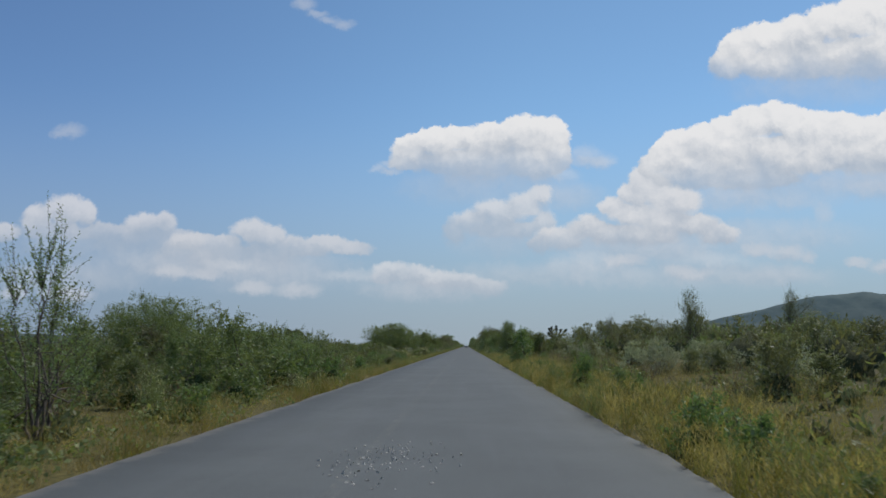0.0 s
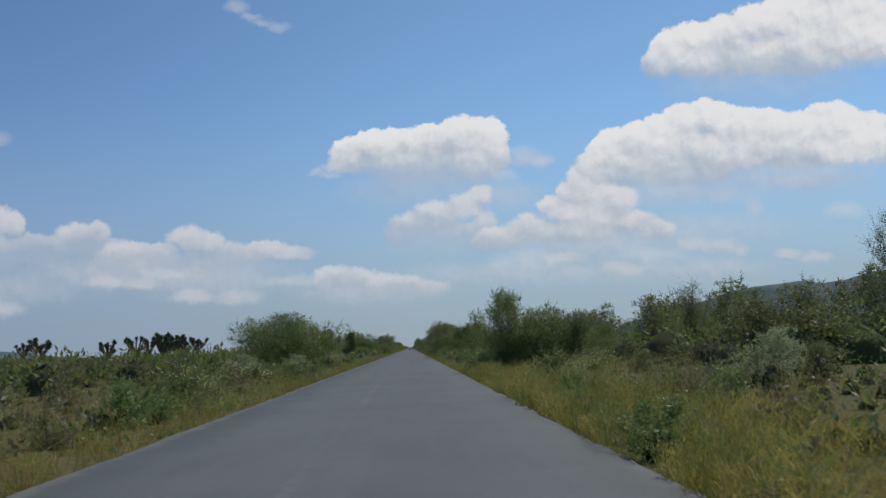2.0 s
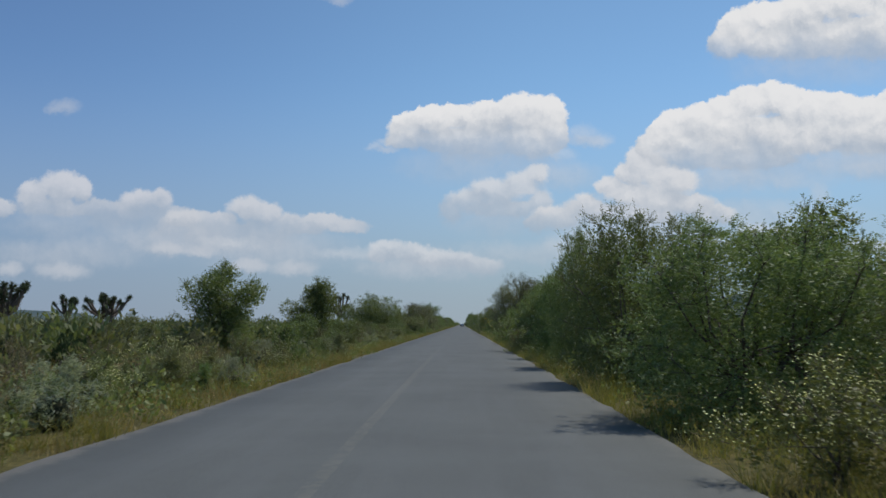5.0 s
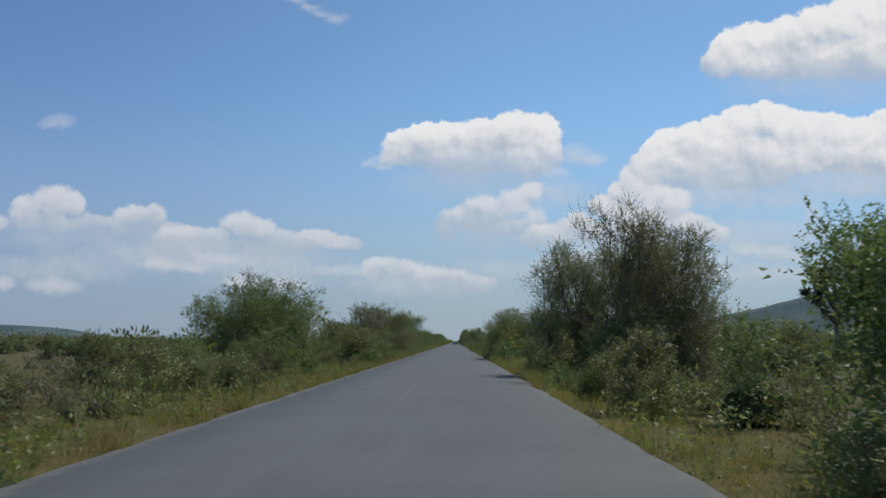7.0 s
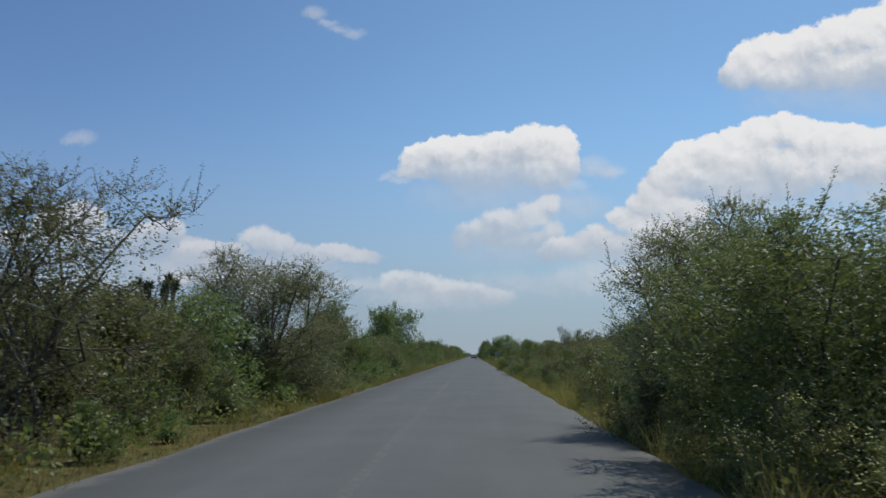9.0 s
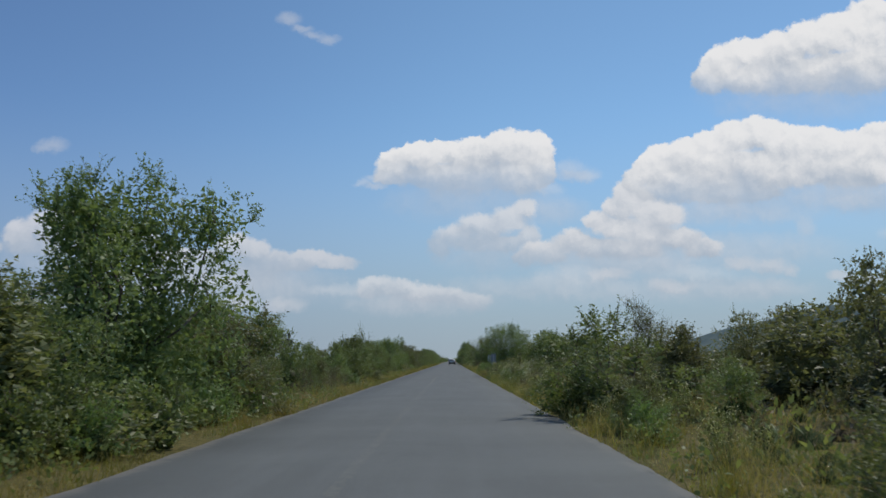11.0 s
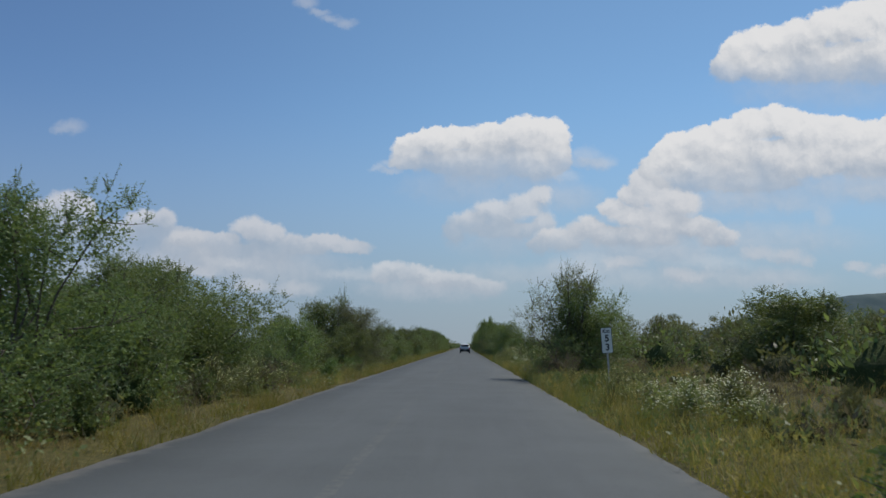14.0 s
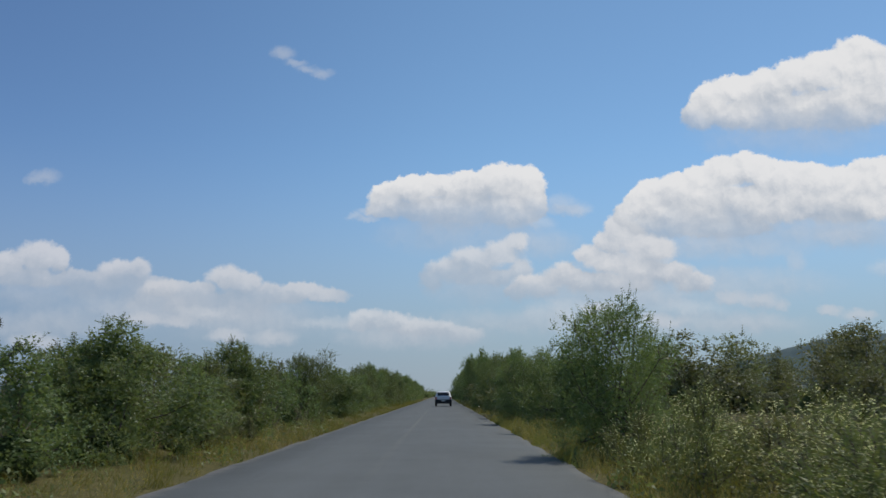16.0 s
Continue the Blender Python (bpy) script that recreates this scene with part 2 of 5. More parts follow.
# ---- materials ----
def material(name, rough=0.8, spec=0.3):
    m = bpy.data.materials.new(name)
    m.use_nodes = True
    n = Nodes(m.node_tree)
    s = n.add("ShaderNodeBsdfPrincipled")
    s.inputs["Roughness"].default_value, s.inputs["Specular IOR Level"].default_value = rough, spec
    out = n.add("ShaderNodeOutputMaterial")
    n.link(s.outputs[0], out.inputs[0])
    return m, n, s, out


def spot(n):
    return n.add("ShaderNodeNewGeometry").outputs["Position"]


def bump(n, s, height, strength, distance):
    b = n.add("ShaderNodeBump")
    b.inputs["Strength"].default_value, b.inputs["Distance"].default_value = strength, distance
    n.link(height, b.inputs["Height"])
    n.link(b.outputs[0], s.inputs["Normal"])


def plain(name, colour, rough=0.6, metal=0.0, vary=0.15, scale=9.0):
    m, n, s, _ = material(name, rough)
    v = n.noise(spot(n), scale, 5.0, 0.6)
    n.link(n.mix(n.ramp(v, 0.3, 0.7), tuple(c * (1 - vary) for c in colour) + (1,), tuple(min(1, c * (1 + vary)) for c in colour) + (1,)), s.inputs["Base Color"])
    s.inputs["Metallic"].default_value = metal
    return m


def leaf_material(name, dark, light, through=0.35, rough=0.55):
    """Thin leaves: each one its own shade, some light passing through."""
    m, n, s, out = material(name, rough, 0.25)
    g = n.add("ShaderNodeNewGeometry")
    who = n.add("ShaderNodeObjectInfo").outputs["Random"]
    pick = n.math("ADD", n.math("MULTIPLY", g.outputs["Random Per Island"], 0.65), n.math("MULTIPLY", n.noise(g.outputs["Position"], 0.9, 3.0), 0.35))
    c = n.mix(pick, dark + (1,), light + (1,))
    shade = n.add("ShaderNodeHueSaturation")
    n.link(c, shade.inputs["Color"])
    n.link(n.math("ADD", 0.485, n.math("MULTIPLY", who, 0.03)), shade.inputs["Hue"])
    n.link(n.math("ADD", 0.8, n.math("MULTIPLY", who, 0.4)), shade.inputs["Value"])
    n.link(shade.outputs[0], s.inputs["Base Color"])
    t = n.add("ShaderNodeBsdfTranslucent")
    n.link(n.mix(1.0, shade.outputs[0], (2 * through, 2 * through, 1.2 * through, 1), "MULTIPLY"), t.inputs[0])
    mx = n.add("ShaderNodeAddShader")
    n.link(s.outputs[0], mx.inputs[0])
    n.link(t.outputs[0], mx.inputs[1])
    n.link(mx.outputs[0], out.inputs[0])
    return m


def asphalt_material():
    m, n, s, _ = material("old_asphalt", 0.85, 0.3)
    p = spot(n)
    ax = n.add("ShaderNodeSeparateXYZ")
    n.link(p, ax.inputs[0])
    x = ax.outputs[0]
    stretched = n.vec("MULTIPLY", p, (1.0, 0.06, 1.0))
    grain = n.noise(p, 90.0, 4.0, 0.7)
    stain = n.noise(p, 0.45, 5.0, 0.6)
    streak = n.noise(stretched, 2.2, 4.0, 0.6)
    base = n.mix(n.ramp(stain, 0.3, 0.7), (0.089, 0.095, 0.090, 1), (0.112, 0.120, 0.114, 1))
    base = n.mix(n.math("MULTIPLY", n.ramp(streak, 0.45, 0.7), 0.35), base, (0.132, 0.140, 0.138, 1))
    base = n.mix(n.math("MULTIPLY", n.ramp(grain, 0.35, 0.75), 0.55), base, (0.172, 0.182, 0.179, 1))
    # dusty, gravelly rims; right one toned down, standing in for the grass's shadow
    rim = n.math("ADD", n.math("ABSOLUTE", x), n.math("MULTIPLY", n.noise(p, 1.6, 5.0, 0.7), 0.7))
    base = n.mix(n.math("MULTIPLY", n.ramp(rim, 3.12, 3.42), n.ramp(x, -1.0, 1.0, 0.55, 0.18)), base, (0.30, 0.275, 0.235, 1))
    # the last of a painted centre line, worn to flecks
    line = n.math("COMPARE", x, -0.36, 0.07)
    worn = n.ramp(n.math("ADD", n.noise(p, 9.0, 5.0, 0.75), n.math("MULTIPLY", n.noise(stretched, 0.8, 2.0), 0.45)), 0.66, 0.85)
    base = n.mix(n.math("MULTIPLY", n.math("MULTIPLY", line, worn), 0.15), base, (0.36, 0.33, 0.24, 1))
    n.link(base, s.inputs["Base Color"])
    bump(n, s, grain, 0.35, 0.01)
    return m


def ground_material():
    m, n, s, _ = material("dry_soil", 0.95, 0.1)
    p = spot(n)
    big, small = n.noise(p, 0.13, 5.0, 0.6), n.noise(p, 3.0, 6.0, 0.7)
    c = n.mix(n.ramp(big, 0.35, 0.65), (0.105, 0.090, 0.050, 1), (0.078, 0.080, 0.038, 1))
    c = n.mix(n.math("MULTIPLY", n.ramp(small, 0.4, 0.7), 0.6), c, (0.135, 0.115, 0.062, 1))
    # matted dead grass along the verges
    ax = n.add("ShaderNodeSeparateXYZ")
    n.link(p, ax.inputs[0])
    verge = n.math("ADD", n.math("ABSOLUTE", ax.outputs[0]), n.math("MULTIPLY", n.math("SUBTRACT", n.noise(p, 0.5, 4.0), 0.5), 5.0))
    mat = n.mix(n.ramp(n.noise(p, 11.0, 4.0, 0.7), 0.35, 0.7), (0.060, 0.058, 0.020, 1), (0.190, 0.155, 0.055, 1))
    c = n.mix(n.ramp(verge, 6.0, 11.0, 0.85, 0.25), c, mat)
    n.link(c, s.inputs["Base Color"])
    bump(n, s, small, 0.6, 0.08)
    return m


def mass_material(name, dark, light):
    """A bush's inside, no single leaf told apart; shade is put into the colour."""
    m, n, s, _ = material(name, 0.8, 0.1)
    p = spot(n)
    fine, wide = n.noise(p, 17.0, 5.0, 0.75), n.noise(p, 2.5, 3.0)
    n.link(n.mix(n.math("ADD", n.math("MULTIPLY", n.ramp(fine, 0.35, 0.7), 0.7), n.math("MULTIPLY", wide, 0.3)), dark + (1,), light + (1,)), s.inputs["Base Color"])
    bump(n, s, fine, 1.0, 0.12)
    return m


ASPHALT, SOIL = asphalt_material(), ground_material()
BARK = plain("grey_bark", (0.13, 0.105, 0.085), 0.9, vary=0.35, scale=14)
GREEN = leaf_material("mesquite_leaves", (0.060, 0.085, 0.033), (0.142, 0.170, 0.064), 0.42)
OLIVE = leaf_material("olive_leaves", (0.062, 0.071, 0.034), (0.138, 0.142, 0.065), 0.42)
LUSH = leaf_material("broad_green_leaves", (0.052, 0.086, 0.028), (0.122, 0.158, 0.054), 0.45)
# leaf tones taken darker, to carry the crowns' inner shade
GREEN_MASS = mass_material("mesquite_inside_shade", (0.052, 0.074, 0.025), (0.125, 0.160, 0.052))
OLIVE_MASS = mass_material("olive_inside_shade", (0.055, 0.064, 0.030), (0.132, 0.138, 0.062))
DRY_MASS = mass_material("dry_inside_shade", (0.070, 0.058, 0.034), (0.165, 0.132, 0.078))
PALE_MASS = mass_material("pale_inside_shade", (0.060, 0.070, 0.042), (0.170, 0.175, 0.110))
SILVER = leaf_material("grey_green_leaves", (0.105, 0.118, 0.082), (0.205, 0.212, 0.155), 0.55)
DUSKY = leaf_material("thorn_tree_leaves", (0.076, 0.088, 0.050), (0.172, 0.182, 0.100), 0.42)
GOLD = leaf_material("golden_grass", (0.165, 0.140, 0.048), (0.350, 0.285, 0.105), 0.45)
DRY = leaf_material("dry_leaves", (0.080, 0.068, 0.042), (0.175, 0.142, 0.085), 0.28)
WEED = leaf_material("weed_leaves", (0.062, 0.080, 0.028), (0.155, 0.162, 0.060), 0.42)
STRAW = leaf_material("straw_grass", (0.165, 0.128, 0.048), (0.33, 0.255, 0.100), 0.25)
GRASS = leaf_material("green_grass", (0.095, 0.098, 0.024), (0.235, 0.200, 0.046), 0.3)
CREAM = leaf_material("cream_flowers", (0.56, 0.52, 0.30), (0.76, 0.73, 0.52), 0.35)
WHITE_FLOWER = leaf_material("white_flowers", (0.55, 0.54, 0.46), (0.80, 0.78, 0.70), 0.3)
YELLOW = leaf_material("sunflower_petals", (0.62, 0.36, 0.015), (0.78, 0.50, 0.02), 0.3)
SPIKE = leaf_material("yucca_blades", (0.035, 0.050, 0.026), (0.085, 0.100, 0.055), 0.15)
THATCH = leaf_material("dead_yucca_leaves", (0.075, 0.060, 0.042), (0.16, 0.13, 0.09), 0.1)


# ---- mesh helpers ----
def mesh_of(name, verts, faces, mat):
    me = bpy.data.meshes.new(name)
    verts, faces = np.asarray(verts, dtype=np.float32), np.asarray(faces, dtype=np.int32)
    k = faces.shape[1]
    me.vertices.add(len(verts))
    me.vertices.foreach_set("co", verts.ravel())
    me.loops.add(faces.size)
    me.loops.foreach_set("vertex_index", faces.ravel())
    me.polygons.add(len(faces))
    me.polygons.foreach_set("loop_start", np.arange(0, faces.size, k, dtype=np.int32))
    me.polygons.foreach_set("loop_total", np.full(len(faces), k, dtype=np.int32))
    me.update(calc_edges=True)
    me.validate()
    me.materials.append(mat)
    return me


def under(ob, parent, label=""):
    ob.parent = parent
    if label:
        ob["label"] = label
    return ob


def part(name, bm, mat, parent, label="", smooth=False):
    me = bpy.data.meshes.new(name)
    bm.to_mesh(me)
    bm.free()
    me.materials.append(mat)
    if smooth:
        me.polygons.foreach_set("use_smooth", [True] * len(me.polygons))
    return under(new(name, me), parent, label)


def unit(v):
    return v / np.maximum(np.linalg.norm(v, axis=-1, keepdims=True), 1e-6)


def leaf_quads(at, way, length, width, rng):
    """Pointed leaves: one folded kite each."""
    n = len(at)
    way = unit(way)
    side = unit(np.cross(way, rng.normal(size=(n, 3))))
    up = np.cross(way, side)
    l, w = length[:, None], width[:, None]
    mid = at + way * l * 0.45
    v = np.stack([at, mid + side * w / 2 + up * w * 0.15, at + way * l, mid - side * w / 2 + up * w * 0.15], 1)
    return v.reshape(-1, 3), np.arange(4 * n).reshape(n, 4)


def leaf_tips(at, way, length, width, rng):
    """Small pointed leaves, too small to show a fold."""
    n = len(at)
    way = unit(way)
    side = unit(np.cross(way, rng.normal(size=(n, 3)))) * width[:, None] / 2
    root = at + way * length[:, None] * 0.2
    return np.stack([root + side, root - side, at + way * length[:, None]], 1).reshape(-1, 3), np.arange(3 * n).reshape(n, 3)


def tubes(a, b, ra, rb, sides=4):
    """Tapered sticks from points a to points b."""
    n = len(a)
    d = unit(b - a)
    s = unit(np.cross(d, np.where(np.abs(d[:, 2:3]) > 0.9, np.array([[1.0, 0, 0]]), np.array([[0, 0, 1.0]]))))
    u = np.cross(d, s)
    ang = np.arange(sides) * 2 * np.pi / sides
    ring = np.cos(ang)[None, :, None] * s[:, None] + np.sin(ang)[None, :, None] * u[:, None]
    va, vb = a[:, None] + ring * np.reshape(ra, (-1, 1, 1)), b[:, None] + ring * np.reshape(rb, (-1, 1, 1))
    v = np.concatenate([va, vb], 1).reshape(-1, 3)
    i = np.arange(sides)
    j = (i + 1) % sides
    f = np.stack([i, j, j + sides, i + sides], 1)
    f = (f[None] + (np.arange(n) * 2 * sides)[:, None, None]).reshape(-1, 4)
    return v, f


def join(parts):
    vs, fs, k = [], [], 0
    for v, f in parts:
        vs.append(v)
        fs.append(f + k)
        k += len(v)
    return np.concatenate(vs), np.concatenate(fs)


def bough_lobes(count, w, h, base, rng, ragged, peak, box):
    """Clumps of foliage that make up an uneven crown: their middles and half-widths."""
    i = np.arange(count)
    zf = ((i + 0.5 + rng.uniform(-0.4, 0.4, count)) / count) ** 0.85
    ang = i * 2.39996 + rng.uniform(-0.7, 0.7, count)
    prof = np.sqrt(np.clip(1 - np.abs((zf - peak) / np.where(zf > peak, 1.06 - peak, peak + 0.55)) ** box, 0.02, 1))
    size = w / 2 * rng.uniform(0.32, 0.54, count) * (1.1 - 0.35 * zf)
    r = np.maximum(0, w / 2 * prof * rng.uniform(1 - ragged * 1.5, 1 + ragged * 0.5, count) - size * 0.75) * np.where(rng.uniform(0, 1, count) < 0.25, 0.45, 1.0)
    z = base + (h - base) * zf * rng.uniform(1 - ragged * 0.35, 1 + ragged * 0.15, count) - size * 0.5
    return np.stack([np.cos(ang) * r, np.sin(ang) * r, np.maximum(z, base + size * 0.35)], 1), size


def limb_paths(lobes, size, ends, mine, stems, rng, height, foot, thin):
    """Crooked limbs: stems from the ground, a bough to every clump, twigs to some of its ends."""
    feet = rng.normal(size=(stems, 3)) * [foot * 0.2, foot * 0.2, 0]
    lean = np.arctan2(lobes[:, 1], lobes[:, 0])
    pick = ((lean + np.pi) / (2 * np.pi) * stems).astype(int) % stems
    a, b, ra, rb = [], [], [], []
    r = 0.011 * height
    for s in range(stems):
        own = np.nonzero(pick == s)[0]
        if not len(own):
            continue
        mid = lobes[own].mean(0) * [0.4, 0.4, 0] + [0, 0, height * rng.uniform(0.18, 0.34)] + feet[s] * 0.5
        knee = (feet[s] + mid) / 2 + rng.normal(size=3) * 0.04 * height * np.array([1, 1, 0.2])
        a += [feet[s] - [0, 0, 0.1], knee]
        b += [knee, mid]
        ra += [r * 1.25, r]
        rb += [r, r * 0.8]
        for o in own:
            heart = lobes[o]
            bend = mid * 0.5 + heart * 0.5 + rng.normal(size=3) * 0.05 * height
            a += [mid, bend]
            b += [bend, heart]
            ra += [r * 0.55, r * 0.4]
            rb += [r * 0.4, r * 0.25]
            for e in ends[mine == o][::thin]:
                half = (heart + e) / 2 + rng.normal(size=3) * 0.12 * size[o]
                a += [heart, half]
                b += [half, e]
                ra += [r * 0.22, r * 0.14]
                rb += [r * 0.14, r * 0.06]
    return np.array(a), np.array(b), np.array(ra), np.array(rb)


def sprays(ends, centres, rng, per, length, leaves, leaf, wide, rise=0.25, droop=0.2, spread=0.9):
    """Twigs that stand out from the limbs' ends, with leaves in two rows along them."""
    n = len(ends) * per
    start = np.repeat(ends, per, 0)
    out = unit(start - np.repeat(centres, per, 0))
    way = unit(out * 0.8 + rng.normal(size=(n, 3)) * spread * 0.75 + [0, 0, rise])
    L = length * rng.uniform(0.45, 1.25, n)
    tip = start + way * L[:, None] - [0, 0, 1] * (droop * L ** 1.5)[:, None]
    tw = tubes(start, tip, np.full(n, 0.006), np.full(n, 0.002), 3)
    t = np.tile(np.linspace(0.1, 1.0, leaves), n) + rng.uniform(-0.04, 0.04, n * leaves)
    s, e = np.repeat(start, leaves, 0), np.repeat(tip, leaves, 0)
    at = s + (e - s) * t[:, None] + rng.normal(size=(n * leaves, 3)) * leaf * 0.2
    flat = unit(np.cross(way, rng.normal(size=(n, 3)) * 0.8 + [0, 0, 0.6]))
    either = np.where(np.arange(n * leaves) % 2 == 0, 1.0, -1.0)[:, None]
    lw = unit(np.repeat(way, leaves, 0) * 0.6 + np.repeat(flat, leaves, 0) * either * 0.8 + rng.normal(size=(n * leaves, 3)) * 0.4)
    k = rng.uniform(0.6, 1.25, n * leaves)
    return tw, leaf_tips(at, lw, leaf * k, wide * k, rng), tip


KINDS = {}


def recipe(name, **r):
    KINDS[name] = dict(r, made=[])


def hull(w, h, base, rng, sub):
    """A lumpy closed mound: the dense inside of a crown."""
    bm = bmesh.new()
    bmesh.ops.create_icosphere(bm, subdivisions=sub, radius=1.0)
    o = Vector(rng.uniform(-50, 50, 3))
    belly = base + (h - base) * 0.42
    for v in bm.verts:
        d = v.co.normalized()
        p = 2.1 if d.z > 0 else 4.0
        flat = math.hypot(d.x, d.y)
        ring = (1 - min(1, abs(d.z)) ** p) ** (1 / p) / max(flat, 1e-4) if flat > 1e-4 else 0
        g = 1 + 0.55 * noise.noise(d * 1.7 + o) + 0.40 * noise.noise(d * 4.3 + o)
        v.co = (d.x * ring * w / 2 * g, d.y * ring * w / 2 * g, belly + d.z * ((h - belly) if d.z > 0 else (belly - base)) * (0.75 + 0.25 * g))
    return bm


def grow(name, v):
    """One plant of a kind, with a trunk and a crown of its own."""
    k = KINDS[name]
    rng = np.random.default_rng(k["seed"] + 17 * v)
    w, h, base = k["width"], k["height"], k["base"]
    lobes, size = bough_lobes(k["lobes"], w * 0.9, h * 0.95, base, rng, k.get("ragged", 0.35), k.get("peak", 0.42), k.get("box", 2.4))
    mine = np.repeat(np.arange(len(lobes)), k["ends"])
    d = unit(rng.normal(size=(len(mine), 3)) + unit(lobes - [0, 0, h * 0.25])[mine] * 0.7 + [0, 0, 0.25])
    ends = lobes[mine] + d * (size[mine] * rng.uniform(0.25, 1.0, len(mine)) ** 0.6)[:, None] * [1, 1, k.get("tall", 0.85)]
    ends[:, 2] = np.maximum(ends[:, 2], 0.06)
    borne = np.arange(len(ends)) % k["ends"] % k.get("limbs", 3) == 0
    a, b, ra, rb = limb_paths(lobes, size, ends, mine, k["stems"], rng, h, k.get("foot", 0.04) * w, k.get("limbs", 3))
    wood = [tubes(a, b, ra, rb, k.get("sides", 4))]
    twig, leaf, tips = sprays(ends, lobes[mine] - [0, 0, 0.1 * h], rng, k["per"], k["twig"], k["leaves"], k["leaf"], k["wide"], k.get("rise", 0.25), k.get("droop", 0.2))
    foliage = [leaf]
    if "core" in k:
        # the clumps' dense hearts
        o = rng.integers(0, len(lobes), k["core"])
        core = lobes[o] * [0.93, 0.93, 0.97] + unit(rng.normal(size=(len(o), 3))) * (size[o] * rng.uniform(0, 1, len(o)) ** 0.5 * 0.95)[:, None]
        core[:, 2] = np.abs(core[:, 2])
        big = k["leaf"] * k.get("bits", 1.7) * rng.uniform(0.7, 1.3, len(core))
        foliage.append(leaf_tips(core, rng.normal(size=core.shape), big, big * 0.55, rng))
    if k.get("sticks", 3):
        tv, tf = twig
        tv = tv.reshape(-1, 6, 3)[np.repeat(borne, k["per"])][::k.get("sticks", 3)].reshape(-1, 3)
        wood.append((tv, tf[:len(tv) // 2]))
    wv, wf = join(wood)
    lv = join(foliage)[0]
    # bring the crown to its full width and height
    reach = np.quantile(np.hypot(lv[:, 0], lv[:, 1]), 0.93)
    fit = np.array([w / 2 / reach, w / 2 / reach, h / np.quantile(lv[:, 2], 0.985)])
    wv, lv, tips, ends = wv * fit, lv * fit, tips * fit, ends * fit
    wv[:, 2] = np.maximum(wv[:, 2], -0.1)
    # long shoots that stick out of the outline
    if "shoots" in k:
        high = np.nonzero(borne & (ends[:, 2] >= np.quantile(ends[:, 2], 0.6)))[0]
        pick = ends[high[rng.integers(0, len(high), k["shoots"])]]
        tw, lq, _ = sprays(pick, pick * [0.55, 0.55, 0.6], rng, 1, k["twig"] * k.get("long", 1.7), int(k["leaves"] * 2.0), k["leaf"], k["wide"], 0.6, 0.12, 0.4)
        lv = np.concatenate([lv, lq[0]])
        wv, wf = join([(wv, wf), tw])
    root = tagged(new(k["object"]), k["label"], k["category"], k["group"])
    under(new("trunk", mesh_of(name + "_wood", wv, wf, BARK)), root, "grey-brown crooked bark")
    keep = lv.reshape(-1, 3, 3)[:, :, 2].min(1) > 0.02
    lv = lv.reshape(-1, 3, 3)[keep].reshape(-1, 3)
    under(new("crown", mesh_of(name + "_leaves", lv, np.arange(len(lv)).reshape(-1, 3), k["mat"])), root)
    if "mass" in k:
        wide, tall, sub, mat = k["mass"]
        part("inner_crown", hull(w * wide, h * tall, base - 0.05, rng, sub), mat, root, "dark inner foliage, shade in its colour", True)
    if "bloom" in k:
        mat, count, size, label = k["bloom"]
        top = tips[tips[:, 2] > np.quantile(tips[:, 2], 0.35)]
        at = top[rng.integers(0, len(top), count)] + rng.normal(size=(count, 3)) * 0.05
        pet = 4
        c = np.repeat(at, pet, 0)
        d = rng.normal(size=(count * pet, 3)) * [1, 1, 0.5] + [0, 0, 0.5]
        under(new("blossom", mesh_of(name + "_bloom", *leaf_quads(c, d, size * rng.uniform(0.6, 1.2, count * pet), size * 0.7 * np.ones(count * pet), rng), mat)), root, label)
    return root


place_rng = random.Random(5)


def plant(name, x, y, w=None, h=None, turn=None, z=-0.05):
    """Sets a plant of a kind at x, y with that width and height."""
    k = KINDS[name]
    sx, sz = (w or k["width"]) / k["width"], (h or k["height"]) / k["height"]
    turn = place_rng.uniform(0, 360) if turn is None else turn
    m = pose(x, y, z, 0, 0, turn) @ Matrix.Diagonal((sx, sx, sz, 1))
    if len(k["made"]) < k["variants"]:
        ob = grow(name, len(k["made"]))
        ob.matrix_basis = m
        k["made"].append(ob)
        k["next"] = 0
        return ob
    src = k["made"][k["next"] % k["variants"]]
    k["next"] += 1
    keep = src.scale.copy()
    src.scale = (1, 1, 1)
    ob = copy_thing(src, m)
    src.scale = keep
    return ob


# ---- ground, road, hills ----
def strip_mesh(name, xs, ys, height, mat):
    v = [(x, y, height(x, y)) for y in ys for x in xs]
    n = len(xs)
    f = [(j * n + i, j * n + i + 1, (j + 1) * n + i + 1, (j + 1) * n + i) for j in range(len(ys) - 1) for i in range(n - 1)]
    return mesh_of(name, v, f, mat)


def lie(x, y):
    """Height of the land: flat beside the road, gently uneven farther off."""
    far = min(1.0, max(0.0, (abs(x) - 3.4) / 6))
    return -0.07 + far * 0.22 * noise.noise(Vector((x * 0.09, y * 0.09, 0))) + 0.03 * min(1, far * 4) * noise.noise(Vector((x * 0.8, y * 0.8, 3)))


xs = [-4600, -1500, -500, -200, -100, -60, -40, -30, -24, -19, -15, -12, -10, -8.5, -7, -6, -5, -4.2, -3.6, -3.1, -2.6]
xs = xs + [0] + [-x for x in reversed(xs)]
ys = [-400, -100] + list(np.arange(-20, 620, 2.5)) + [650, 700, 800, 1000, 1500, 2500, 4600]
tagged(new("ground", strip_mesh("ground", xs, ys, lie, SOIL)), "dry sandy soil with sparse grass beside the road", "ground", kind="structure")


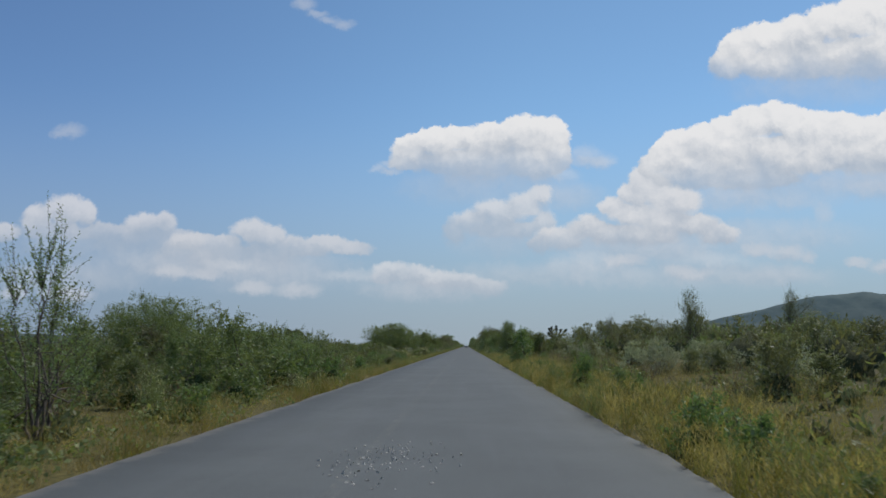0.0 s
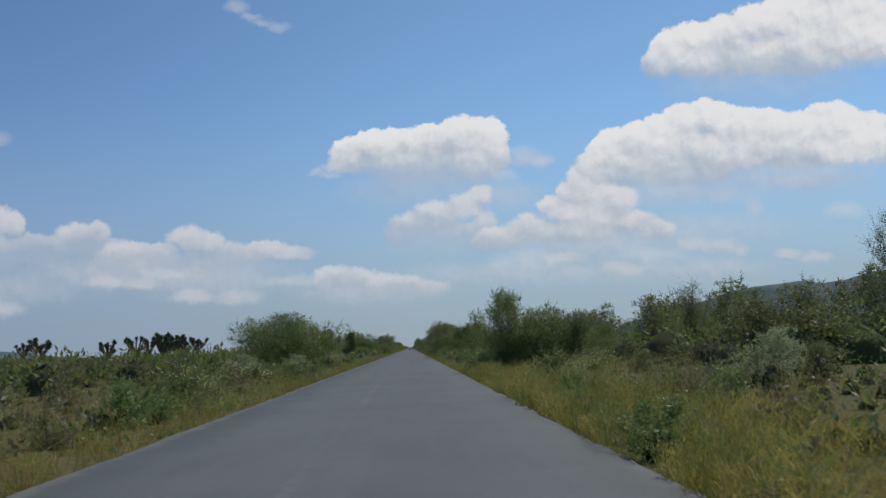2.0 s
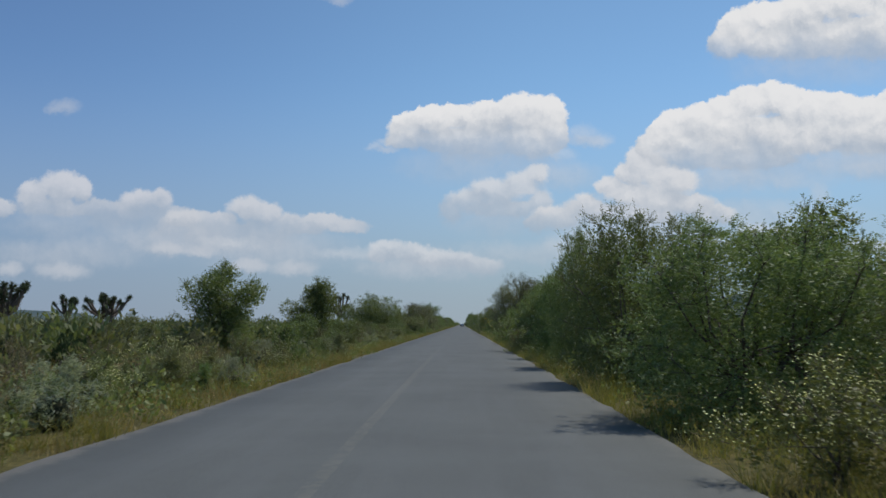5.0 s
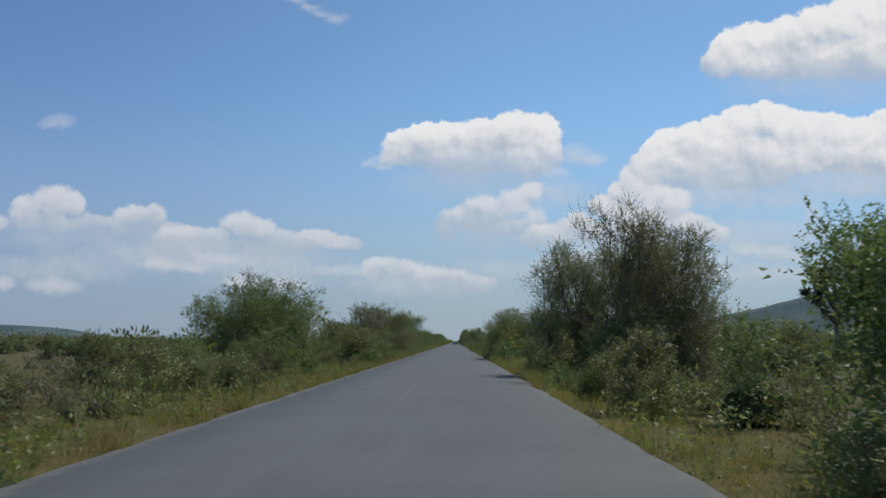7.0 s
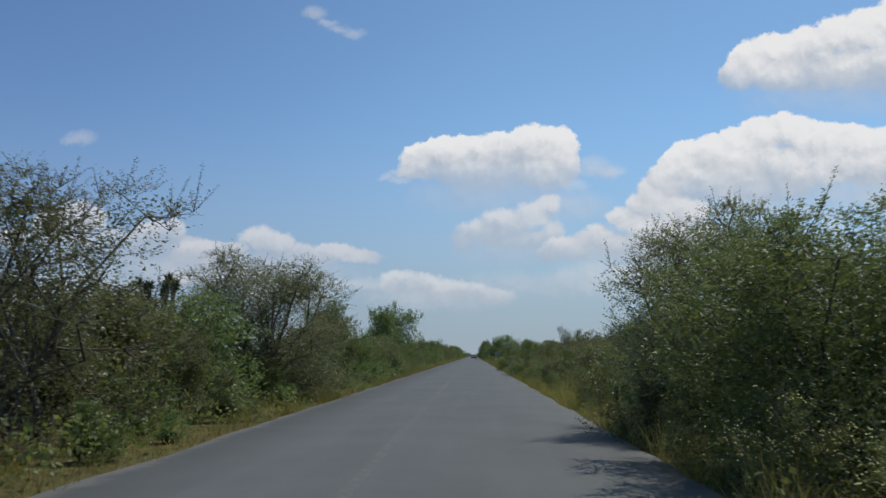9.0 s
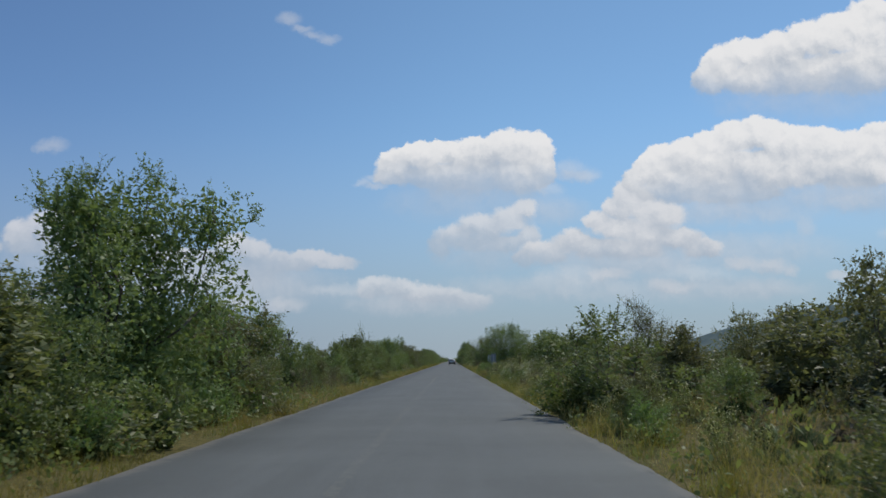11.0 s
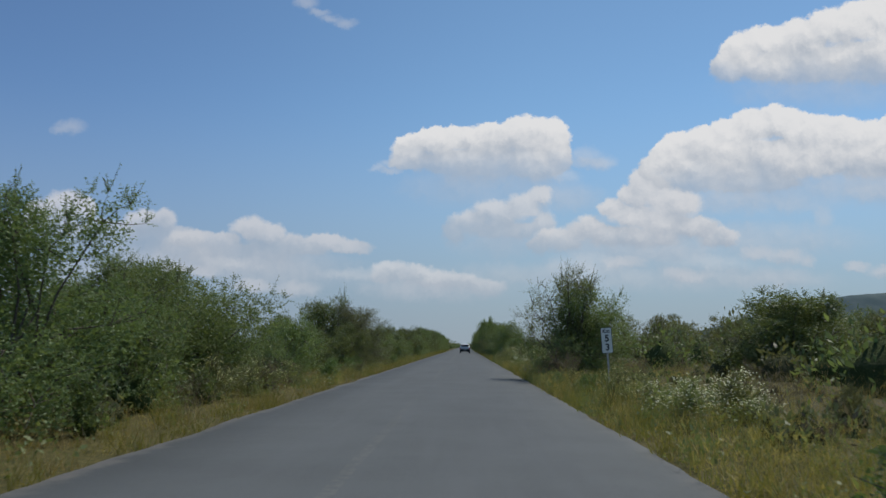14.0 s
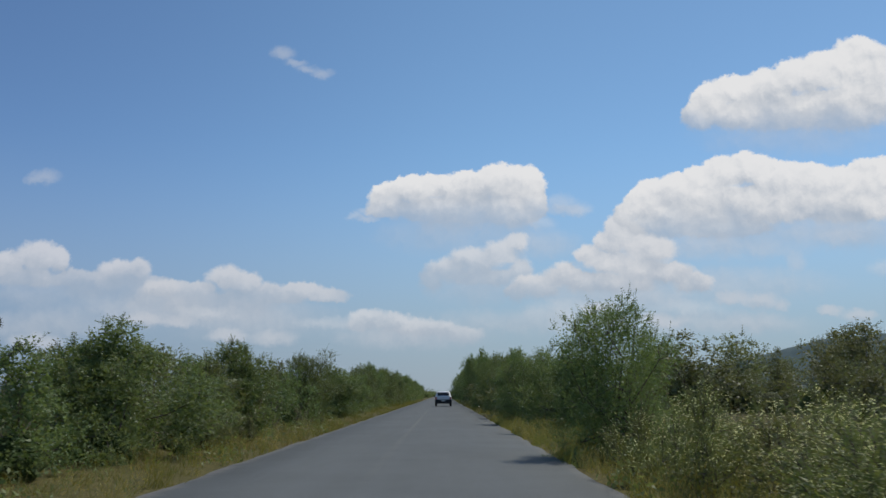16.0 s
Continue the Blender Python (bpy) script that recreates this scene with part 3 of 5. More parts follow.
def road_mesh():
    ys = [-300, -60] + list(np.arange(-20, 560, 0.5)) + [620, 800, 1200, 2000, 4200]
    rng = random.Random(3)
    v, f = [], []
    for y in ys:
        le = -3.05 + 0.10 * noise.noise(Vector((0, y * 0.35, 1))) + 0.02 * rng.uniform(-1, 1)
        re = 3.05 + 0.12 * noise.noise(Vector((9, y * 0.35, 1))) + 0.025 * rng.uniform(-1, 1)
        for x, z in ((le - 0.05, -0.09), (le, -0.012), (-1.6, 0.015), (0, 0.03), (1.6, 0.015), (re, -0.012), (re + 0.05, -0.09)):
            v.append((x, y, z))
    for j in range(len(ys) - 1):
        for i in range(6):
            a = j * 7 + i
            f.append((a, a + 1, a + 8, a + 7))
    return mesh_of("road", v, f, ASPHALT)


tagged(new("road", road_mesh()), "worn grey asphalt road with ragged edges and faint centre line", "road", kind="structure")


def hill_material():
    m, n, s, _ = material("hazed_hill_scrub", 0.95, 0.05)
    p = spot(n)
    # distance haze is put into the base colour as a blue cast
    c = n.mix(n.ramp(n.noise(p, 0.006, 6.0, 0.65), 0.35, 0.65), (0.078, 0.112, 0.116, 1), (0.122, 0.156, 0.148, 1))
    n.link(c, s.inputs["Base Color"])
    return m


def hill(name, ridge, y0, depth, label):
    """A long hill whose crest follows a profile of (sideways, height)."""
    xs = np.linspace(ridge[0][0], ridge[-1][0], 160)
    top = np.interp(xs, [r[0] for r in ridge], [r[1] for r in ridge])
    v, f = [], []
    cuts = np.linspace(-1, 1, 13)
    for j, c in enumerate(cuts):
        for x, t in zip(xs, top):
            rise = (1 - abs(c) ** 1.4) * t
            wig = noise.fractal(Vector((x * 0.004, c * 2.0, 5)), 0.9, 2.0, 5) * t * 0.13 * (0.35 + abs(c))
            v.append((x, y0 + c * depth, max(-5, rise + wig) - (5 if abs(c) == 1 else 0)))
    for j in range(12):
        for i in range(159):
            a = j * 160 + i
            f.append((a, a + 1, a + 161, a + 160))
    return tagged(new(name, mesh_of(name, v, f, HILL)), label, "hill", kind="structure")


HILL = hill_material()
hill("hill_range", [(880, 0), (1000, 80), (1120, 112), (1330, 165), (1560, 218), (1700, 232), (1810, 246), (1950, 232), (2240, 288), (2600, 320), (2950, 250)], 3850, 480, "dark blue-green mountain range far behind the scrub")
hill("low_hill", [(-3000, 60), (-2500, 70), (-2050, 58), (-1750, 40), (-1500, 0)], 3900, 300, "low hazy hill on the horizon beyond the scrub")

# ---- plants ----
recipe("mesquite", object="mesquite_tree", label="feathery green mesquite tree with dense crown down to the scrub", category="tree", group="roadside trees", seed=11, variants=4,
       width=4.0, height=3.8, base=0.1, lobes=24, ends=12, stems=5, per=5, twig=0.3, leaves=14, leaf=0.055, wide=0.028, mat=GREEN, ragged=0.42, rise=0.45, sticks=7, sides=4, shoots=26, core=19000, limbs=4)
recipe("great", object="mesquite_tree", label="broad spreading mesquite tree with dense feathery crown", category="tree", group="roadside trees", seed=31, variants=2,
       width=7.4, height=4.0, base=0.15, lobes=40, ends=14, stems=6, per=9, twig=0.34, leaves=14, leaf=0.05, wide=0.025, mat=GREEN, ragged=0.26, rise=0.3, sticks=7, sides=5, shoots=50, long=2.0, bits=1.6, core=64000, limbs=4, peak=0.6)
recipe("airy", object="acacia_tree", label="airy thorn tree with dark twigs and small leaves", category="tree", group="roadside trees", seed=41, variants=4,
       width=4.2, height=4.6, base=0.3, lobes=26, ends=11, stems=5, per=6, twig=0.5, leaves=18, leaf=0.038, wide=0.018, mat=OLIVE, rise=0.5, ragged=0.42, sides=5, sticks=2, shoots=44, long=2.0, core=9000, limbs=2, peak=0.55)
recipe("thicket", object="acacia_tree", label="tall dark thorn tree with dense fine leaves to the ground", category="tree", group="roadside trees", seed=55, variants=2,
       width=4.4, height=5.0, base=0.1, lobes=42, box=4.0, ends=15, stems=6, per=6, twig=0.36, leaves=18, leaf=0.036, wide=0.018, mat=DUSKY, rise=0.45, ragged=0.20, sides=5, sticks=3, shoots=50, core=52000, bits=1.5, limbs=3, peak=0.45)
recipe("feathery", object="mesquite_tree", label="dense green mesquite tree with fine feathery leaves", category="tree", group="roadside trees", seed=61, variants=4,
       width=4.2, height=3.8, base=0.05, lobes=28, ends=13, stems=6, per=6, twig=0.32, leaves=18, leaf=0.04, wide=0.02, mat=GREEN, rise=0.5, ragged=0.36, sides=4, sticks=4, shoots=44, core=26000, bits=1.6, limbs=4)
recipe("trimmed", object="mesquite_tree", label="dense green mesquite tree standing like a hedge wall at the road", category="tree", group="roadside trees", seed=83, variants=2,
       width=4.2, height=3.8, base=0.05, lobes=36, box=5.0, ends=13, stems=6, per=6, twig=0.3, leaves=18, leaf=0.038, wide=0.019, mat=GREEN, rise=0.5, ragged=0.20, sides=4, sticks=4, shoots=44, core=46000, bits=1.5, limbs=4)
recipe("bare", object="thorn_bush", label="nearly bare thorn bush with thin upright twigs", category="bush", group="roadside bushes", seed=71, variants=3,
       width=2.4, height=2.6, base=0.2, lobes=12, ends=5, stems=5, per=4, twig=0.6, leaves=17, leaf=0.05, wide=0.025, mat=GREEN, rise=0.9, droop=0.05, sticks=2, shoots=26, long=1.6, core=60, limbs=2, ragged=0.5)
recipe("leafy", object="leafy_tree", label="small bright green broad-leaved tree at the verge", category="tree", group="roadside trees", seed=91, variants=3,
       width=2.0, height=2.6, base=0.1, lobes=14, ends=8, stems=4, per=5, twig=0.36, leaves=8, leaf=0.075, wide=0.046, mat=LUSH, rise=0.7, ragged=0.45, shoots=14, core=900, limbs=3)
recipe("shrub", object="green_shrub", label="rounded green thorn shrub in dry scrub", category="shrub", group="scrub shrubs", seed=121, variants=5,
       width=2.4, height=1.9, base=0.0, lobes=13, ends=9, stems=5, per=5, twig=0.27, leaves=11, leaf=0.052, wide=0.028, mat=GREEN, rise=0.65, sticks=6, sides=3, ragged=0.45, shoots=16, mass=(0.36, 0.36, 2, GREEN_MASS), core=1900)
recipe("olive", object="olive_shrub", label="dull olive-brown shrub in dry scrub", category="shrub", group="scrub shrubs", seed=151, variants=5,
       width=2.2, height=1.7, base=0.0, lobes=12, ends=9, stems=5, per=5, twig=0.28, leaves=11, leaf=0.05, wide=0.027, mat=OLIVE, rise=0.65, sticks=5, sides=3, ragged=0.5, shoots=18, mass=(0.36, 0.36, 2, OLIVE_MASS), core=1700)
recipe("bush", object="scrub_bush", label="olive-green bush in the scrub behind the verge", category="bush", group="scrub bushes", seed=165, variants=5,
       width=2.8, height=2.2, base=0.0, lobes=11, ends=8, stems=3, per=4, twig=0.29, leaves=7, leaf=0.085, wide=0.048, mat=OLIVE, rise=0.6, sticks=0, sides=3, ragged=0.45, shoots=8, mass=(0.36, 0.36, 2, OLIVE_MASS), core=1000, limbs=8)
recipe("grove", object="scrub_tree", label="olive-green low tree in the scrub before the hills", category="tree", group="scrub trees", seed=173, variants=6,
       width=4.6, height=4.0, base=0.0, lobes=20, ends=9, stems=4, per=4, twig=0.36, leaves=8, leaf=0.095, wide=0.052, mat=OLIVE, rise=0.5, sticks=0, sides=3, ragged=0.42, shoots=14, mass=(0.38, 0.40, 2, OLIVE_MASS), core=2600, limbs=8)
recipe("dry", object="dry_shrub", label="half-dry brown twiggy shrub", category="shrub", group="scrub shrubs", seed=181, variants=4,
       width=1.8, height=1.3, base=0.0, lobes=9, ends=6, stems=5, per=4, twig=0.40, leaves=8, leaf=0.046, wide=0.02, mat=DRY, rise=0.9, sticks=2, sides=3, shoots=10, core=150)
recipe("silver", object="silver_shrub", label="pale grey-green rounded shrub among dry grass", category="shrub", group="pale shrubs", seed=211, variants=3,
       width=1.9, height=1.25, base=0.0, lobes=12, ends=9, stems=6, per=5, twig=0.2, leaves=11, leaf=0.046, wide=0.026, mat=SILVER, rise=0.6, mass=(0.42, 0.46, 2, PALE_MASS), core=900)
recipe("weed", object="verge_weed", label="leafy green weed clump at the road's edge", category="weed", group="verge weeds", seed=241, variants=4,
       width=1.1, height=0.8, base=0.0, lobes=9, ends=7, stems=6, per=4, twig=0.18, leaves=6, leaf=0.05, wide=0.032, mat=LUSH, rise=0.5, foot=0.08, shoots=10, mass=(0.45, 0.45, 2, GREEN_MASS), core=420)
recipe("flower", object="cream_flower_weed", label="tall weed bush covered in small cream-yellow flowers", category="weed", group="flowering weeds", seed=271, variants=4,
       width=1.7, height=1.15, base=0.0, lobes=10, ends=8, stems=9, per=5, twig=0.30, leaves=14, leaf=0.034, wide=0.018, mat=WEED, rise=0.8, foot=0.1, ragged=0.45, shoots=26, bloom=(CREAM, 460, 0.015, "small cream-yellow flower heads"), core=1300)
recipe("white", object="white_flower_weed", label="low weed bush covered in white fluffy flowers", category="weed", group="flowering weeds", seed=301, variants=2,
       width=1.6, height=0.95, base=0.0, lobes=10, ends=8, stems=9, per=4, twig=0.26, leaves=7, leaf=0.055, wide=0.025, mat=WEED, rise=0.8, foot=0.1, ragged=0.45, shoots=18, bloom=(WHITE_FLOWER, 560, 0.019, "white fluffy flower heads"), core=800)


def sunflower(x, y, h, seed):
    """A wild sunflower: a few tall leaning stalks, broad leaves, round heads."""
    rng = np.random.default_rng(seed)
    root = tagged(new("wild_sunflower"), "wild sunflower with tall stalks, broad leaves and yellow heads", "flower", "wild sunflowers")
    n = 6
    foot = rng.normal(size=(n, 3)) * [0.16, 0.16, 0]
    lean = rng.normal(size=(n, 3)) * [0.22, 0.22, 0]
    tall = h * rng.uniform(0.7, 1.0, n)
    knee = foot + lean * 0.4 + np.stack([np.zeros(n), np.zeros(n), tall * 0.55], 1)
    top = foot + lean * 1.3 + np.stack([np.zeros(n), np.zeros(n), tall], 1)
    side = knee + (top - knee) * 0.4 + rng.normal(size=(n, 3)) * [0.22, 0.22, 0.05] + [0, 0, 0.12]
    for p, q, t, w in zip(foot, knee, top, side):
        a, b = np.array([p - [0, 0, 0.1], q, q + (t - q) * 0.2]), np.array([q, t, w])
        under(new("stalk", mesh_of("sunflower_stalk", *tubes(a, b, np.array([0.013, 0.0104, 0.0078]), np.array([0.0104, 0.0065, 0.0052]), 5), WEED_STEM)), root, "pale green rough stalk")
    m = 46
    i, t = rng.integers(0, n, n * m), rng.uniform(0.05, 0.98, n * m)
    at = np.where((t < 0.55)[:, None], foot[i] + (knee[i] - foot[i]) * (t / 0.55)[:, None], knee[i] + (top[i] - knee[i]) * ((t - 0.55) / 0.45)[:, None])
    size = rng.uniform(0.09, 0.20, n * m) * (1.15 - 0.6 * t)
    under(new("leaves", mesh_of("sunflower_leaves", *leaf_quads(at, rng.normal(size=(n * m, 3)) + [0, 0, 0.1], size, size * 0.6, rng), LUSH)), root, "broad green leaves")
    for p, q in list(zip(top, lean)) + list(zip(side[::3], lean[::3])):
        face = Vector((q[0] + rng.uniform(-0.5, 0.5), -0.7 + rng.uniform(-0.5, 0.5), rng.uniform(0.2, 0.9))).normalized()
        turn = face.to_track_quat("Z", "Y").to_matrix().to_4x4()
        size = rng.uniform(0.034, 0.048)
        ang = np.arange(13) * 2 * np.pi / 13
        d = np.stack([np.cos(ang), np.sin(ang), np.full(13, 0.15)], 1)
        head = under(new("flower_head", mesh_of("sunflower_petals", *leaf_quads(d * size * 0.35, d, np.full(13, size), np.full(13, size * 0.42), rng), YELLOW)), root, "yellow ray petals")
        head.matrix_basis = Matrix.Translation(p) @ turn
        bm = bmesh.new()
        bmesh.ops.create_uvsphere(bm, u_segments=10, v_segments=5, radius=size * 0.45, matrix=Matrix.Diagonal((1, 1, 0.45, 1)))
        part("disc", bm, DISC, head, "dark brown flower disc")
    root.matrix_basis = pose(x, y, -0.06)
    return root


WEED_STEM = plain("weed_stem", (0.13, 0.16, 0.06), 0.7)
DISC = plain("flower_disc", (0.035, 0.020, 0.010), 0.9)


def yucca(x, y, h, seed):
    """A tree yucca: shaggy forked trunk, each thick arm ending in a long head of stiff blades."""
    rng = np.random.default_rng(seed)
    arms = int(rng.integers(8, 14))
    fork = h * rng.uniform(0.38, 0.5)
    a, b, ra, rb, heads, ways, lengths = [np.array([0, 0, -0.1])], [np.array([0, 0, fork])], [0.34], [0.24], [], [], []
    for i in range(arms):
        t = i * 2.4 + rng.uniform(-0.5, 0.5)
        out = rng.uniform(0.10, 0.36) * h
        start = np.array([0, 0, fork * rng.uniform(0.7, 1.0)])
        mid = start + [math.cos(t) * out * 0.6, math.sin(t) * out * 0.6, h * 0.12]
        end = mid + [math.cos(t) * out * 0.5, math.sin(t) * out * 0.5, (h - 0.45 - mid[2]) * rng.uniform(0.25, 1.0)]
        a += [start, mid]
        b += [mid, end]
        ra += [0.17, 0.15]
        rb += [0.15, 0.13]
        heads.append(end)
        ways.append(unit(end - mid))
        lengths.append(np.linalg.norm(end - mid))
    root = tagged(new("tree_yucca"), "tall tree yucca with shaggy trunk and spiky heads above scrub", "yucca", "tree yuccas")
    under(new("trunk", mesh_of("yucca_trunk", *tubes(np.array(a), np.array(b), np.array(ra), np.array(rb), 7), BARK)), root)
    heads, ways, n = np.array(heads), np.array(ways), 110
    d = unit(rng.normal(size=(len(heads) * n, 3)) + np.repeat(ways, n, 0) * 0.6)
    size = rng.uniform(0.42, 0.68, len(d))
    at = np.repeat(heads, n, 0) - np.repeat(ways, n, 0) * rng.uniform(0, 0.55, (len(d), 1)) ** 1.5
    under(new("crown", mesh_of("yucca_blades", *leaf_quads(at, d, size, size * 0.15, rng), SPIKE)), root, "stiff dark green blades")
    n = 46
    reach = np.repeat(np.array(lengths), n)[:, None] + 0.6
    at = np.repeat(heads, n, 0) - np.repeat(ways, n, 0) * rng.uniform(0.1, 1.0, (len(heads) * n, 1)) * reach
    d = rng.normal(size=(len(at), 3)) * 0.55 + [0, 0, -1.0]
    skirt = under(new("skirt", mesh_of("yucca_thatch", *leaf_quads(at, d, np.full(len(at), 0.42), np.full(len(at), 0.08), rng), THATCH)), root, "hanging dead brown leaves")
    skirt["kind"] = "stuff"
    root.matrix_basis = pose(x, y, -0.1, 0, 0, rng.uniform(0, 360))
    return root


def many(kind, *places):
    for p in places:
        plant(kind, *p)


# trees and tall bushes on the right-hand side, along the road: x, y, width, height
many("leafy", (3.95, 47, 1.75, 2.15), (4.6, 116.5, 1.5, 2.8), (5.6, 117, 1.4, 3.0), (8.0, 335, 2.6, 3.2), (4.2, 113, 1.1, 1.7))
many("airy", (6.7, 202.2, 4.2, 5.8), (25, 90, 4.3, 6.9), (34, 86, 4, 6.6), (8.6, 243, 4.0, 3.7), (-5.7, 236.7, 5.0, 4.0), (11.5, 321, 3.2, 4.4), (18, 100, 3.4, 4.4), (30, 125, 4, 5.0), (4.7, 382.2, 4.2, 4.15))
many("feathery", (5.4, 123.9, 3.7, 2.8), (8.6, 124.6, 4.0, 2.7), (5.2, 88.8, 3.0, 3.7), (6.9, 88.4, 3.8, 2.85), (8.4, 87.8, 3.2, 2.65), (8.0, 340, 4.6, 3.3), (11, 340.5, 4.6, 3.3), (4.4, 417.6, 3.0, 3.1), (-8.4, 402, 5.4, 3.9), (-6.6, 405.5, 3.6, 3.0), (-5.9, 397, 2.8, 2.4))
many("feathery", (8.4, 136.8, 4.4, 2.9), (-6.0, 362, 4.0, 3.5), (5.2, 382, 4.2, 3.6), (-6.5, 367.5, 3.6, 3.0), (7.4, 235, 4.4, 3.6))
many("trimmed", (5.0, 339.6, 3.7, 3.9), (5.0, 136.6, 4.2, 2.65), (4.7, 143, 3.4, 3.6), (4.7, 150, 3.0, 3.9), (4.9, 234.6, 4.2, 2.85))
many("thicket", (5.4, 207.3, 4.0, 5.0), (4.8, 239.4, 4.2, 3.7), (7.6, 207.4, 4.4, 4.6), (8.2, 203.5, 4.6, 5.2), (-5.4, 249, 5.0, 4.0), (-5.9, 400, 4.0, 3.5))
many("mesquite", (8.2, 143, 4.6, 3.7), (4.9, 162, 2.6, 3.4), (4.9, 174, 2.8, 3.3), (4.8, 156, 2.4, 3.2), (4.8, 168, 2.6, 3.0), (5.0, 182, 2.8, 2.8))
many("mesquite", (6.6, 351, 2.1, 2.3), (16, 390, 6, 3.9), (5.0, 427, 2.6, 2.6))
# and on the left-hand side
many("bare", (-4.9, 11, 2.0, 2.7), (-5.6, 12.6, 1.8, 2.1), (-5.6, 227.6, 1.7, 3.3), (-6.0, 338, 2.4, 3.4), (-7.2, 336, 2.2, 2.8), (-6.6, 400, 1.8, 4.2))
many("great", (-19, 53, 8, 4.2), (-9.6, 119.5, 8.6, 4.2), (22, 402, 8, 4.2), (-8.2, 374, 6.3, 3.4), (-8.9, 217, 7.0, 4.2))
many("mesquite", (-10.1, 162.5, 4.6, 3.8), (-8.4, 178, 3.6, 3.9), (-6.0, 292, 4.6, 5), (-5.8, 262.5, 3.4, 3.5), (-11, 326, 5, 4.0), (-6.6, 300, 3.2, 3.0), (-7.4, 388, 3.4, 2.3))
many("mesquite", (-6.4, 418, 3.6, 2.7), (-6.2, 428, 3.4, 2.9), (-6.6, 336.5, 3.0, 2.9), (-6.6, 345, 3.2, 2.6))
many("shrub", (-6.6, 328, 2.6, 2.3), (-7, 332, 3, 2.5), (-6.4, 341, 2.6, 2.6), (-6.6, 349, 2.8, 2.4), (-6.5, 354.5, 2.8, 2.3), (-7.6, 324, 2.6, 2.2), (-5.7, 313, 1.5, 1.3), (-6.6, 352, 2.6, 2.6))

# trees that close in on the road farther on
row = random.Random(29)
for i in range(22):
    y = 436 + i * 8.5
    plant("trimmed" if i % 3 == 0 else "mesquite", 4.75 + row.uniform(-0.1, 0.4), y + row.uniform(-2, 2), row.uniform(3.0, 3.8), 3.3 + 2.2 * min(1, i / 7) + row.uniform(-0.6, 0.4))
    plant("feathery" if i % 3 == 0 else "mesquite", -5.7 + row.uniform(-0.5, 0.2), y + 4 + row.uniform(-2, 2), row.uniform(3.2, 4.2), 2.6 + 1.3 * min(1, i / 7) + row.uniform(-0.5, 0.5))

# tree yuccas over the plain
YUCCAS = [(-41, 200, 5.4), (-55, 222, 5.8), (-60, 190, 5.2), (-46, 235, 5.6), (-36, 176, 5.0), (-53, 248, 6.2), (-62, 226, 5.4), (-30, 310, 9.3), (-23.4, 288, 7.5), (-26.6, 289, 6.7), (-30.4, 288, 4.5),
          (25, 228, 7.4), (-49, 520, 9.4), (-30, 528, 8.4), (-64, 260, 6.0), (-48, 140, 4.4), (-38, 470, 8.0), (-60, 560, 9.0),
          (-90, 250, 5.8)]
for i, (x, y, h) in enumerate(YUCCAS):
    yucca(x, y, h, 400 + i)

# weeds, flowers and pale shrubs at the verges
many("weed", (3.9, 22.7, 0.9, 1.1), (4.0, 17, 0.9, 0.8), (3.8, 30, 0.8, 0.6), (3.9, 101, 1.2, 0.9), (3.9, 122, 1.3, 1.0), (3.75, 352, 1.3, 1.0), (3.8, 355, 1.3, 1.0), (4.4, 350.5, 1.4, 1.0), (3.7, 349, 1.2, 0.9), (4.6, 353.5, 1.4, 1.0), (4.2, 229, 1.6, 1.4))
many("weed", (4.2, 333.2, 1.3, 1.0), (3.62, 333.9, 0.8, 0.95), (3.8, 334.1, 0.8, 1.05), (4.0, 226, 1.2, 1.0), (8.2, 57, 1.6, 1.0), (6.8, 66, 1.2, 0.7), (5.4, 27, 1.0, 0.6), (3.7, 36, 0.8, 0.6), (3.8, 9, 0.8, 0.6))
many("weed", (-4.5, 28, 1.1, 1.2), (-4.7, 25, 1.6, 1.1), (-4.2, 31, 1.0, 0.9), (-4.7, 151, 1.8, 1.25), (-4.4, 41, 1.0, 0.8), (-4.6, 66, 1.0, 0.8), (-4.4, 19, 1.3, 0.8), (-4.2, 8.5, 1.2, 0.6), (-4.0, 14.5, 1.0, 0.6), (-5.4, 55, 1.2, 0.9))
many("flower", (-4.6, 371, 1.6, 0.8), (-5.0, 369, 1.7, 0.9), (-5.2, 373.5, 1.7, 0.9), (-4.7, 376.5, 1.5, 0.7), (3.9, 385.5, 1.4, 1.1), (4.1, 388, 1.5, 1.2), (4.6, 391, 1.5, 1.1), (3.8, 383, 1.2, 0.9), (5.2, 387, 1.6, 1.2), (4.2, 194.2, 1.5, 1.0), (4.8, 193, 1.5, 1.0), (4.3, 201.4, 1.6, 1.5), (4.4, 190, 1.5, 0.9))
many("flower", (4.6, 72.3, 2.1, 1.0), (5.9, 73.5, 2.0, 1.0), (5.0, 69.5, 1.6, 0.9), (5.4, 106, 2.0, 1.0), (6.6, 108, 2.0, 1.0), (4.6, 107, 1.6, 0.9), (5.8, 110.5, 1.8, 1.0), (3.9, 132, 1.7, 1.0), (4.9, 131, 1.8, 1.0), (4.0, 127, 1.5, 1.2), (4.6, 331.5, 1.7, 1.0), (5.8, 332.5, 1.9, 1.2), (5.2, 328.5, 1.6, 0.9))
